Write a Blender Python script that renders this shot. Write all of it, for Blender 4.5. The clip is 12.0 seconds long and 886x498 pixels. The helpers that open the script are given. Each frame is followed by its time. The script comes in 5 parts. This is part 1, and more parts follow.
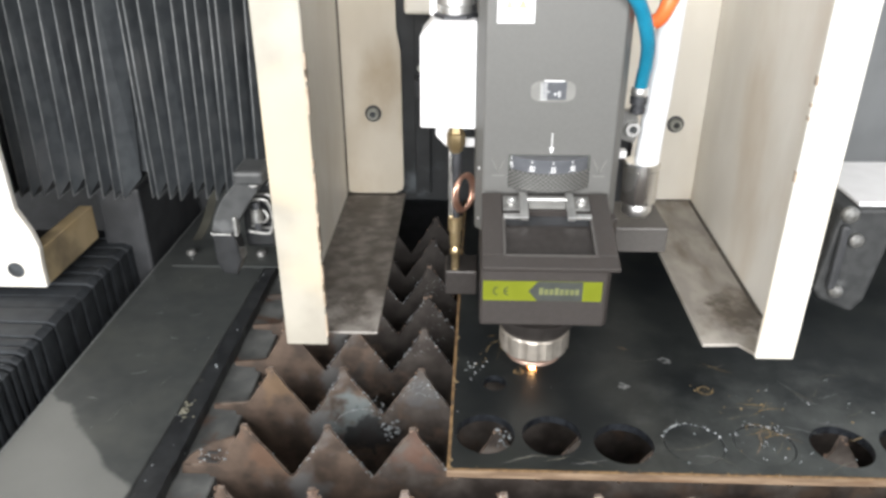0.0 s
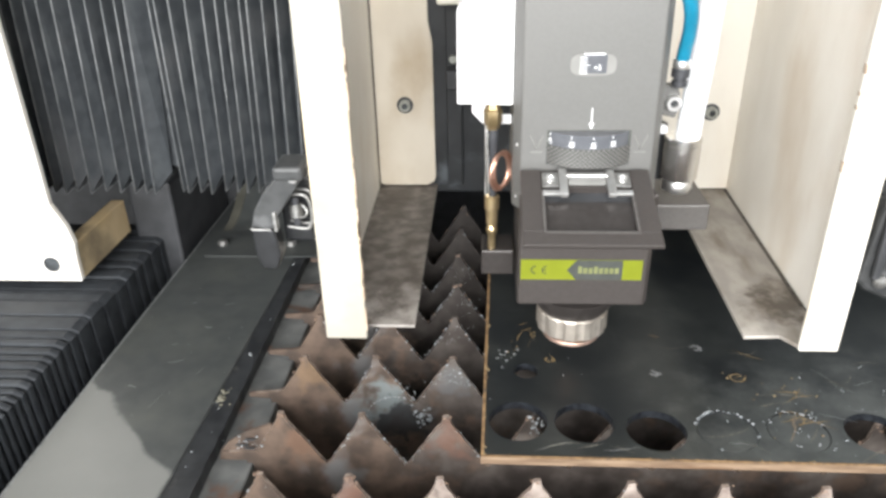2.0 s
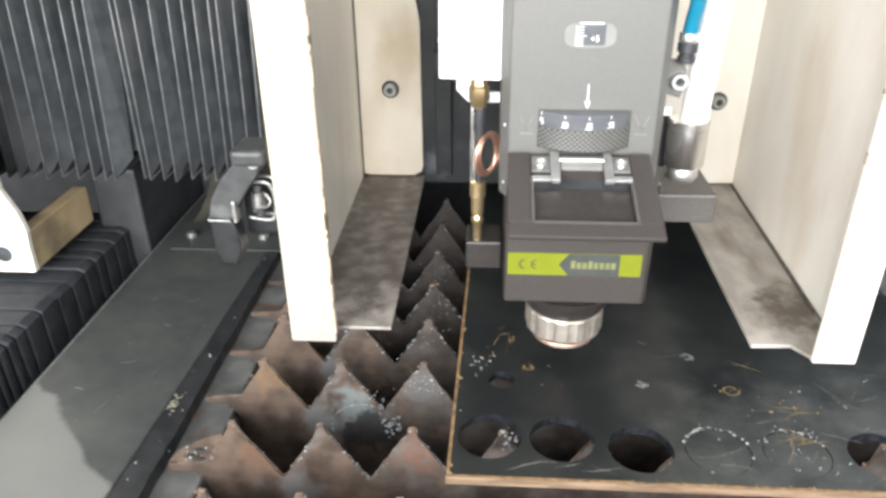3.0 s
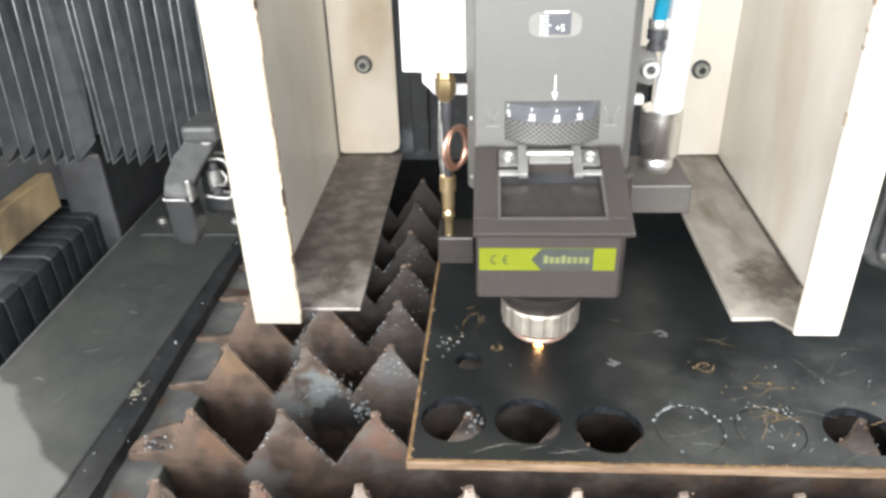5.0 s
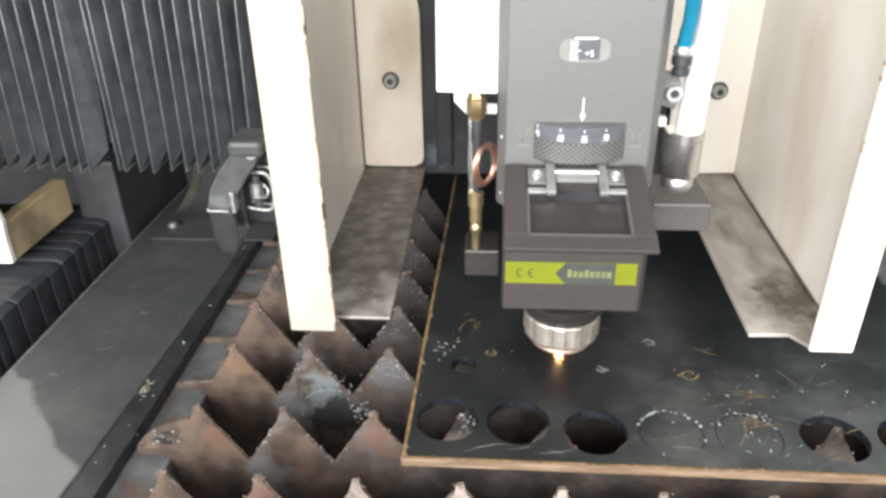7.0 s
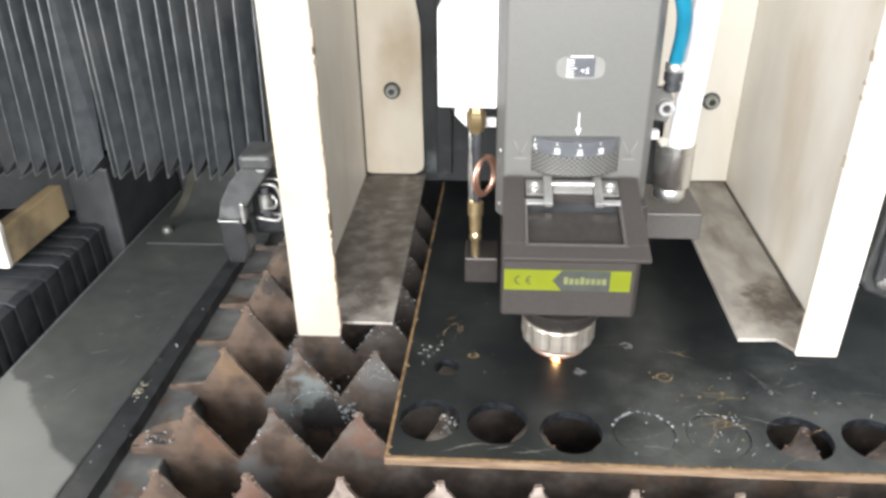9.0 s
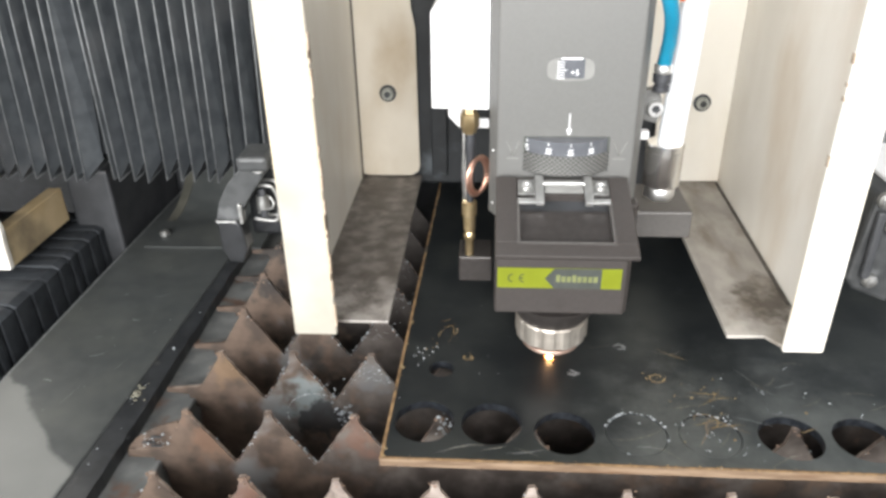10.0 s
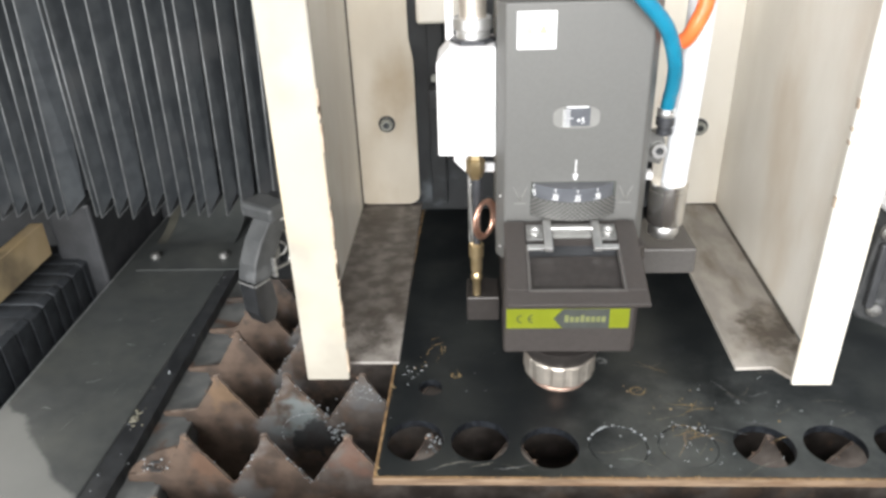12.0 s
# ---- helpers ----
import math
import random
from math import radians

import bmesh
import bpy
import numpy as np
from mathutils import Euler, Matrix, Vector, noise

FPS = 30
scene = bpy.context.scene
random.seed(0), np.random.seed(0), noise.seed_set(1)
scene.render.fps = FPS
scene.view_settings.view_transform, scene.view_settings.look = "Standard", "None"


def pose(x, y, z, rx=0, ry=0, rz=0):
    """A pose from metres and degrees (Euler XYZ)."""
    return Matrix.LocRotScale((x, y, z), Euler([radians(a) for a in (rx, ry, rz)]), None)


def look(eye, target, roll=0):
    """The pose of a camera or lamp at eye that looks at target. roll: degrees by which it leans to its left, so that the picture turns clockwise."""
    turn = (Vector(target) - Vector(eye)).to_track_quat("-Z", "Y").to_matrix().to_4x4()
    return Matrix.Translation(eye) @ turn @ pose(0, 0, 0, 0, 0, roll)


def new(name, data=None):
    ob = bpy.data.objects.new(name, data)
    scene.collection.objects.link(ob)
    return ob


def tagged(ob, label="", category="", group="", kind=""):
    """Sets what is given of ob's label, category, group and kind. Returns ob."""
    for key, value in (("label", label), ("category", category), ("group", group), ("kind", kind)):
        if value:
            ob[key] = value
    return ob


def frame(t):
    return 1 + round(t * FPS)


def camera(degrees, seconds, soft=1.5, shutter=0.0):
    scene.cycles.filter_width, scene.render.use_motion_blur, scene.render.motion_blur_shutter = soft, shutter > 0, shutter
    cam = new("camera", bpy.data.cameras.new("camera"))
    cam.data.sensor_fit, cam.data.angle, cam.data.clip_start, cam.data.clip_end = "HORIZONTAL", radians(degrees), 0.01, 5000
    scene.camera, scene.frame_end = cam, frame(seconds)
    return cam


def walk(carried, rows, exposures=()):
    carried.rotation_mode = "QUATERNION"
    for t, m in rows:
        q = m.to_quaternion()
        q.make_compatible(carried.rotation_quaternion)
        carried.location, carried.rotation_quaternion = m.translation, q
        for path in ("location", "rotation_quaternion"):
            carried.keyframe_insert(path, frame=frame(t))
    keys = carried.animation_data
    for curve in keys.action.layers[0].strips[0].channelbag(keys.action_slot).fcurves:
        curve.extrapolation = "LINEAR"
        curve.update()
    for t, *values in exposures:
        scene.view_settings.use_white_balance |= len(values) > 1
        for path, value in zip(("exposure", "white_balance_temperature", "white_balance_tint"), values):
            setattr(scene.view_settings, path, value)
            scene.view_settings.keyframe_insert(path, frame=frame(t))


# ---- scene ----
# ---- camera and its walk ----
cam = camera(62.32, 12.0, soft=3.0)
walk(cam, [
    (0, pose(0.0121, -0.4266, 0.4004, 63.62, 0.07, 1.91)),
    (0.5, pose(0.0135, -0.4240, 0.3917, 63.01, 0.45, 2.09)),
    (1, pose(0.0067, -0.4329, 0.3964, 62.72, 0.53, 2.48)),
    (1.5, pose(0.0035, -0.4344, 0.4006, 62.60, 0.71, 2.95)),
    (2, pose(0.0039, -0.4307, 0.4044, 62.65, 1.23, 3.23)),
    (2.5, pose(0.0127, -0.4050, 0.3899, 62.43, 0.56, 3.59)),
    (3, pose(0.0262, -0.3794, 0.3813, 62.16, 0.54, 3.67)),
    (5, pose(0.0553, -0.3622, 0.3670, 60.90, 1.61, 3.14)),
    (5.5, pose(0.0521, -0.3688, 0.3718, 61.06, 1.35, 3.49)),
    (6, pose(0.0567, -0.3809, 0.3802, 61.34, 1.31, 3.65)),
    (6.5, pose(0.0591, -0.3877, 0.3842, 61.55, 1.19, 4.07)),
    (7, pose(0.0635, -0.3864, 0.3802, 61.61, 0.91, 4.04)),
    (7.5, pose(0.0650, -0.3896, 0.3817, 61.47, 0.85, 3.97)),
    (9.5, pose(0.0801, -0.4046, 0.3980, 61.71, 0.85, 3.77)),
    (10, pose(0.0810, -0.4068, 0.3986, 61.79, 0.94, 3.69)),
    (10.5, pose(0.0789, -0.4105, 0.4035, 61.77, 0.66, 3.84)),
    (11, pose(0.0729, -0.4086, 0.4118, 61.73, 0.32, 3.53)),
    (11.5, pose(0.0769, -0.4167, 0.4209, 61.62, 0.05, 3.28)),
    (12, pose(0.0842, -0.4181, 0.4278, 61.78, 1.81, 2.11)),
], exposures=[(0, 0.02), (0.5, 0.19), (1.0, 0.36), (1.5, 0.39), (2.0, 0.46), (2.5, 0.56), (3.0, 0.57), (5.0, 0.58), (5.5, 0.65), (6.0, 0.54), (6.5, 0.46), (7.0, 0.47), (7.5, 0.54), (9.5, 0.40), (10.0, 0.36), (10.5, 0.45), (11.0, 0.28), (11.5, 0.24), (12.0, 0.18)])

# seconds, then the carriage's way to the right and ahead, and the cutting head's lift
TRAVEL = [
    (0, -0.0413, -0.0024, -0.0004),
    (0.5, -0.0380, -0.0088, 0.0159),
    (1, -0.0371, -0.0013, -0.0005),
    (1.5, -0.0319, -0.0081, -0.0000),
    (2, -0.0369, -0.0087, 0.0125),
    (2.5, -0.0221, -0.0042, -0.0002),
    (3, -0.0272, -0.0056, 0.0166),
    (5, -0.0196, -0.0043, -0.0000),
    (5.5, 0.0048, -0.0111, 0.0167),
    (6, -0.0007, -0.0084, -0.0000),
    (6.5, 0.0000, 0.0000, -0.0000),
    (7, 0.0039, -0.0103, 0.0002),
    (7.5, 0.0094, -0.0111, 0.0148),
    (9.5, 0.0197, -0.0106, 0.0001),
    (10, 0.0186, -0.0050, 0.0007),
    (10.5, 0.0282, -0.0085, 0.0042),
    (11, 0.0275, -0.0018, -0.0004),
    (11.5, 0.0289, -0.0089, 0.0165),
    (12, 0.0383, -0.0282, -0.0030),
]

# between two cuts the head hops: it stays down to the cut's end and is down again where the next one begins
HOLDS = [(0.22, 0, 0), (0.75, 1.0, 0), (1.85, 1.5, 0), (2.45, 2.5, 0), (2.65, 2.5, 0), (3.2, 3.0, 0), (4.8, 5.0, 0), (5.1, 5.0, 0), (5.7, 6.0, 0), (7.05, 7.0, 0), (7.7, 7.5, 0), (9.3, 9.5, 0), (10.05, 10.0, 0), (10.2, 10.0, 0.016), (10.4, 10.5, 0.016), (10.6, 10.5, 0), (11.32, 11.0, 0)]
PLACES = {row[0]: row for row in TRAVEL}
TRAVEL = sorted(TRAVEL + [(t, PLACES[like][1], PLACES[like][2], lift) for t, like, lift in HOLDS])

# ---- world, daylight ----
world = bpy.data.worlds.new("world")
scene.world = world
world.use_nodes = True
sky = world.node_tree.nodes.new("ShaderNodeTexSky")
sky.sky_type, sky.sun_disc, sky.sun_elevation, sky.sun_rotation = "NISHITA", False, radians(50), radians(200)
world.node_tree.links.new(sky.outputs[0], world.node_tree.nodes["Background"].inputs[0])
world.node_tree.nodes["Background"].inputs[1].default_value = 0.10


def window_light(name, m, w, h, watts, colour):
    lamp = bpy.data.lights.new(name, "AREA")
    lamp.shape, lamp.size, lamp.size_y, lamp.energy, lamp.color = "RECTANGLE", w, h, watts, colour
    ob = new(name, lamp)
    ob.matrix_basis = m
    return ob


# daylight in the hall's high window band behind the camera
window_light("window_daylight", look((-1.0, -3.95, 1.5), (-1.0, 0, 1.5)), 5.6, 2.0, 515, (1.0, 0.985, 0.965))


# ---- materials ----
def surface(name, a, b, scale=30.0, rough=(0.45, 0.65), metal=0.0, stain=None, stain_scale=8.0, stain_at=(0.5, 0.62), bump=0.15, bump_scale=None, stretch=(1, 1, 1), spec=0.5, random_tone=0.0):
    """Two tones in fine grain, and a broader stain over them; roughness and relief follow the grain."""
    m = bpy.data.materials.new(name)
    m.use_nodes = True
    n, l = m.node_tree.nodes, m.node_tree.links
    bsdf = n["Principled BSDF"]
    co = n.new("ShaderNodeTexCoord")
    mp = n.new("ShaderNodeMapping")
    mp.inputs["Scale"].default_value = stretch
    l.new(co.outputs["Object"], mp.inputs[0])

    def grain(s, detail):
        g = n.new("ShaderNodeTexNoise")
        g.inputs["Scale"].default_value, g.inputs["Detail"].default_value = s, detail
        l.new(mp.outputs[0], g.inputs["Vector"])
        return g.outputs["Fac"]

    def mix(f, x, y):
        k = n.new("ShaderNodeMix")
        k.data_type = "RGBA"
        l.new(f, k.inputs[0])
        for value, socket in ((x, k.inputs[6]), (y, k.inputs[7])):
            if isinstance(value, tuple):
                socket.default_value = (*value, 1)
            else:
                l.new(value, socket)
        return k.outputs[2]

    def ramp(f, lo, hi):
        r = n.new("ShaderNodeMapRange")
        r.interpolation_type = "SMOOTHSTEP"
        r.inputs[1].default_value, r.inputs[2].default_value = lo, hi
        l.new(f, r.inputs[0])
        return r.outputs[0]

    fine = grain(scale, 6)
    colour = mix(ramp(fine, 0.35, 0.65), a, b)
    if stain:
        colour = mix(ramp(grain(stain_scale, 5), *stain_at), colour, stain)
    if random_tone:
        info = n.new("ShaderNodeObjectInfo")
        hsv = n.new("ShaderNodeHueSaturation")
        r = n.new("ShaderNodeMapRange")
        r.inputs[3].default_value, r.inputs[4].default_value = 1 - random_tone, 1 + random_tone
        l.new(info.outputs["Random"], r.inputs[0])
        l.new(r.outputs[0], hsv.inputs["Value"])
        l.new(colour, hsv.inputs["Color"])
        colour = hsv.outputs[0]
    l.new(colour, bsdf.inputs["Base Color"])
    rr = n.new("ShaderNodeMapRange")
    rr.inputs[3].default_value, rr.inputs[4].default_value = rough
    l.new(grain(scale * 0.4, 4), rr.inputs[0])
    l.new(rr.outputs[0], bsdf.inputs["Roughness"])
    bsdf.inputs["Metallic"].default_value = metal
    bsdf.inputs["Specular IOR Level"].default_value = spec
    if bump:
        bp = n.new("ShaderNodeBump")
        bp.inputs["Strength"].default_value, bp.inputs["Distance"].default_value = bump, 0.002
        l.new(grain(bump_scale or scale * 2, 4), bp.inputs["Height"])
        l.new(bp.outputs[0], bsdf.inputs["Normal"])
    return m


def frame_paint():
    """Dark machine paint, worn to pale grey in one patch near the front of the rail."""
    m = surface("rail_paint", (0.040, 0.044, 0.044), (0.049, 0.053, 0.052), 60, (0.35, 0.6), stain=(0.074, 0.078, 0.071), stain_scale=9, stain_at=(0.48, 0.78), bump=0.03)
    n, l = m.node_tree.nodes, m.node_tree.links
    bsdf = n["Principled BSDF"]
    old = bsdf.inputs["Base Color"].links[0].from_socket
    co = n.new("ShaderNodeTexCoord")
    wob = n.new("ShaderNodeTexNoise")
    wob.inputs["Scale"].default_value, wob.inputs["Detail"].default_value = 14, 6
    l.new(co.outputs["Object"], wob.inputs["Vector"])
    sep = n.new("ShaderNodeSeparateXYZ")
    l.new(co.outputs["Object"], sep.inputs[0])

    def maths(op, x, y):
        k = n.new("ShaderNodeMath")
        k.operation = op
        for value, socket in ((x, k.inputs[0]), (y, k.inputs[1])):
            if isinstance(value, (int, float)):
                socket.default_value = value
            else:
                l.new(value, socket)
        return k.outputs[0]

    side = maths("ADD", maths("MULTIPLY", sep.outputs[0], -0.728), maths("MULTIPLY", sep.outputs[1], -0.686))
    ahead = maths("SUBTRACT", -0.266, sep.outputs[0])
    edge = maths("ADD", maths("MINIMUM", maths("SUBTRACT", side, 0.180), ahead), maths("MULTIPLY", maths("SUBTRACT", wob.outputs["Fac"], 0.5), 0.045))
    r = n.new("ShaderNodeMapRange")
    r.inputs[1].default_value, r.inputs[2].default_value = -0.002, 0.003
    l.new(edge, r.inputs[0])
    pale = n.new("ShaderNodeMix")
    pale.data_type = "RGBA"
    l.new(wob.outputs["Fac"], pale.inputs[0])
    pale.inputs[6].default_value, pale.inputs[7].default_value = (0.125, 0.13, 0.122, 1), (0.185, 0.187, 0.178, 1)
    k = n.new("ShaderNodeMix")
    k.data_type = "RGBA"
    l.new(r.outputs[0], k.inputs[0])
    l.new(old, k.inputs[6])
    l.new(pale.outputs[2], k.inputs[7])
    l.new(k.outputs[2], bsdf.inputs["Base Color"])
    return m


def slat_steel():
    """Rusty steel, scorched grey and black with soot in ragged blots where the beam has burnt it beside and under the
    sheet; rear rows also carry the hood's shade and front rows added light in their colour.
    """
    m = surface("rusty_steel", (0.050, 0.036, 0.028), (0.118, 0.083, 0.062), 38, (0.5, 0.75), metal=0.15, stain=(0.128, 0.124, 0.122), stain_scale=17, stain_at=(0.57, 0.70), bump=0.35, random_tone=0.12)
    n, l = m.node_tree.nodes, m.node_tree.links
    bsdf = n["Principled BSDF"]
    old = bsdf.inputs["Base Color"].links[0].from_socket
    co, blot, sep = n.new("ShaderNodeTexCoord"), n.new("ShaderNodeTexNoise"), n.new("ShaderNodeSeparateXYZ")
    blot.inputs["Scale"].default_value, blot.inputs["Detail"].default_value, blot.inputs["Roughness"].default_value = 24, 7, 0.65
    info, shift = n.new("ShaderNodeObjectInfo"), n.new("ShaderNodeVectorMath")
    shift.operation = "ADD"
    l.new(co.outputs["Object"], shift.inputs[0])
    l.new(info.outputs["Location"], shift.inputs[1])
    l.new(shift.outputs[0], blot.inputs["Vector"])
    l.new(co.outputs["Object"], sep.inputs[0])
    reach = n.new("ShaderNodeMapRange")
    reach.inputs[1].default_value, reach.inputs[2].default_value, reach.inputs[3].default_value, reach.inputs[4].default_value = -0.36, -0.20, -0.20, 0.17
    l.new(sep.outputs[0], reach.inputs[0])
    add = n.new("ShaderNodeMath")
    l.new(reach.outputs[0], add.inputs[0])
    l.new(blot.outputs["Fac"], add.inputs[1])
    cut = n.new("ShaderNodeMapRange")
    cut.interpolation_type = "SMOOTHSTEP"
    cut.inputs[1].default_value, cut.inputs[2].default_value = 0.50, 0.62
    # Scorched tone spreads towards the rear, where the hood's shade is painted in.
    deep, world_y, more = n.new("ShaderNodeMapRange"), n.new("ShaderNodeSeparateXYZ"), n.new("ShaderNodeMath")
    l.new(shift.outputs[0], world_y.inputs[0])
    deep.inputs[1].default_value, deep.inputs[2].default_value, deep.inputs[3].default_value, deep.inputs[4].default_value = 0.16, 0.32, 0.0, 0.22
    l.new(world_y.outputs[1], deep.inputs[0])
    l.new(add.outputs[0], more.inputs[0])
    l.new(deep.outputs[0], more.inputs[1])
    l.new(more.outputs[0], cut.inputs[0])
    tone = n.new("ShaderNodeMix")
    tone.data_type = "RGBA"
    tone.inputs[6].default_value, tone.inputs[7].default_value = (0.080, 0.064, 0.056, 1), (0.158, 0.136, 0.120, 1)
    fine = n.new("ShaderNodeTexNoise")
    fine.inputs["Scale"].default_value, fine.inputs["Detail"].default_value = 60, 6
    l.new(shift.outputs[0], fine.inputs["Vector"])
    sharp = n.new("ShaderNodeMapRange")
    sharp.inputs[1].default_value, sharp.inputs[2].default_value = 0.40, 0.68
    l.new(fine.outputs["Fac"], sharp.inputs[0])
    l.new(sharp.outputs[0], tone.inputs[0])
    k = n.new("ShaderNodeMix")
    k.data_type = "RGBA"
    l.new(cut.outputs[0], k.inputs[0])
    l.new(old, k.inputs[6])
    # Front rows paler: ash, and light reaching under the sheet, put into the colour.
    where, front_ash_light, gain = n.new("ShaderNodeSeparateXYZ"), n.new("ShaderNodeMapRange"), n.new("ShaderNodeVectorMath")
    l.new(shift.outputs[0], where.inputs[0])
    front_ash_light.inputs[1].default_value, front_ash_light.inputs[2].default_value, front_ash_light.inputs[3].default_value, front_ash_light.inputs[4].default_value = -0.02, 0.06, 2.5, 0.62
    l.new(where.outputs[1], front_ash_light.inputs[0])
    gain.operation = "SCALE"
    # Rear rows darker: soot, and the hood's shade painted in.
    soot_shade, both = n.new("ShaderNodeMapRange"), n.new("ShaderNodeMath")
    soot_shade.inputs[1].default_value, soot_shade.inputs[2].default_value, soot_shade.inputs[3].default_value, soot_shade.inputs[4].default_value = 0.16, 0.30, 1.0, 0.42
    l.new(where.outputs[1], soot_shade.inputs[0])
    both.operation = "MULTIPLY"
    l.new(front_ash_light.outputs[0], both.inputs[0])
    l.new(soot_shade.outputs[0], both.inputs[1])
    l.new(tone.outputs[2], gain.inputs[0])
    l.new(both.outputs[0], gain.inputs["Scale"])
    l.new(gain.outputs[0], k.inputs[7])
    last = k.outputs[2]
    # spatter frost and soot burnt on to one slat beside the sheet
    for centre, r, soft_edge, colour, most in (((-0.097, 0.1415, -0.062), 0.024, 0.018, (0.165, 0.195, 0.200, 1), 0.75), ((-0.028, 0.1415, -0.032), 0.020, 0.018, (0.150, 0.160, 0.168, 1), 0.4), ((-0.079, 0.1415, -0.086), 0.023, 0.010, (0.020, 0.020, 0.021, 1), 0.9), ((-0.166, 0.1415, -0.03), 0.018, 0.02, (0.19, 0.12, 0.065, 1), 0.5), ((-0.150, 0.0575, -0.04), 0.022, 0.02, (0.18, 0.10, 0.062, 1), 0.5), ((-0.104, -0.0145, -0.035), 0.022, 0.02, (0.17, 0.085, 0.060, 1), 0.5), ((-0.029, 0.0575, -0.03), 0.020, 0.02, (0.16, 0.085, 0.060, 1), 0.55)):
        dist = n.new("ShaderNodeVectorMath")
        dist.operation = "DISTANCE"
        dist.inputs[1].default_value = centre
        l.new(shift.outputs[0], dist.inputs[0])
        wob = n.new("ShaderNodeMath")
        wob.operation = "MULTIPLY_ADD"
        wob.inputs[1].default_value = 0.08
        l.new(fine.outputs["Fac"], wob.inputs[0])
        l.new(dist.outputs["Value"], wob.inputs[2])
        edge = n.new("ShaderNodeMapRange")
        edge.interpolation_type = "SMOOTHSTEP"
        edge.inputs[1].default_value, edge.inputs[2].default_value, edge.inputs[3].default_value, edge.inputs[4].default_value = r + 0.040 - soft_edge / 2, r + 0.040 + soft_edge / 2, most, 0.0
        l.new(wob.outputs[0], edge.inputs[0])
        lay = n.new("ShaderNodeMix")
        lay.data_type = "RGBA"
        lay.inputs[7].default_value = colour
        l.new(edge.outputs[0], lay.inputs[0])
        l.new(last, lay.inputs[6])
        last = lay.outputs[2]
    l.new(last, bsdf.inputs["Base Color"])
    return m


def knurled():
    """Blackened metal with a fine diamond knurl."""
    m = surface("knurled_black", (0.06, 0.06, 0.058), (0.09, 0.09, 0.087), 300, (0.3, 0.45), metal=0.4, bump=0.0)
    n, l = m.node_tree.nodes, m.node_tree.links
    bsdf = n["Principled BSDF"]
    co, mp, ch, bp = n.new("ShaderNodeTexCoord"), n.new("ShaderNodeMapping"), n.new("ShaderNodeTexChecker"), n.new("ShaderNodeBump")
    mp.inputs["Rotation"].default_value, mp.inputs["Scale"].default_value = (0, 0, 0), (0.85, 0.0001, 1)
    ch.inputs["Scale"].default_value = 620
    ch.inputs[1].default_value, ch.inputs[2].default_value = (0.075, 0.075, 0.072, 1), (0.20, 0.20, 0.192, 1)
    bp.inputs["Strength"].default_value, bp.inputs["Distance"].default_value = 0.5, 0.0005
    l.new(co.outputs["Object"], mp.inputs[0])
    l.new(mp.outputs[0], ch.inputs[0])
    l.new(ch.outputs["Color"], bsdf.inputs["Base Color"])
    l.new(ch.outputs["Fac"], bp.inputs["Height"])
    l.new(bp.outputs[0], bsdf.inputs["Normal"])
    return m


def glow(name, colour, strength):
    m = bpy.data.materials.new(name)
    m.use_nodes = True
    b = m.node_tree.nodes["Principled BSDF"]
    b.inputs["Base Color"].default_value = (0, 0, 0, 1)
    b.inputs["Emission Color"].default_value, b.inputs["Emission Strength"].default_value = (*colour, 1), strength
    return m


def dust_light_patch(m, centre, inner, outer, colour, most, cuts=(0.42, 0.74), still=False, grain=26):
    """Dust, wear, soot and painted-in light in ragged patches round one spot of a surface."""
    n, l = m.node_tree.nodes, m.node_tree.links
    bsdf = n["Principled BSDF"]
    co, dist, noise, reach, cut, both, lay, flat = (n.new("ShaderNode" + k) for k in ("TexCoord", "VectorMath", "TexNoise", "MapRange", "MapRange", "Math", "Mix", "Mix"))
    dist.operation = "DISTANCE"
    dist.inputs[1].default_value = centre
    place = co.outputs["Object"]
    if still:
        info, shift = n.new("ShaderNodeObjectInfo"), n.new("ShaderNodeVectorMath")
        l.new(place, shift.inputs[0])
        l.new(info.outputs["Location"], shift.inputs[1])
        place = shift.outputs[0]
    l.new(place, dist.inputs[0])
    noise.inputs["Scale"].default_value, noise.inputs["Detail"].default_value, noise.inputs["Roughness"].default_value = grain, 7, 0.66
    l.new(place, noise.inputs["Vector"])
    reach.inputs[1].default_value, reach.inputs[2].default_value, reach.inputs[3].default_value, reach.inputs[4].default_value = inner, outer, 0.16, -0.30
    l.new(dist.outputs["Value"], reach.inputs[0])
    l.new(reach.outputs[0], both.inputs[0])
    l.new(noise.outputs["Fac"], both.inputs[1])
    cut.interpolation_type = "SMOOTHSTEP"
    cut.inputs[1].default_value, cut.inputs[2].default_value, cut.inputs[4].default_value = *cuts, most
    l.new(both.outputs[0], cut.inputs[0])
    lay.data_type = "RGBA"
    lay.inputs[7].default_value = (*colour, 1)
    l.new(cut.outputs[0], lay.inputs[0])
    l.new(bsdf.inputs["Base Color"].links[0].from_socket, lay.inputs[6])
    l.new(lay.outputs[2], bsdf.inputs["Base Color"])
    flat.inputs[2].default_value, flat.inputs[3].default_value = bsdf.inputs["Metallic"].default_value, 0.1
    l.new(cut.outputs[0], flat.inputs[0])
    l.new(flat.outputs[0], bsdf.inputs["Metallic"])
    return m


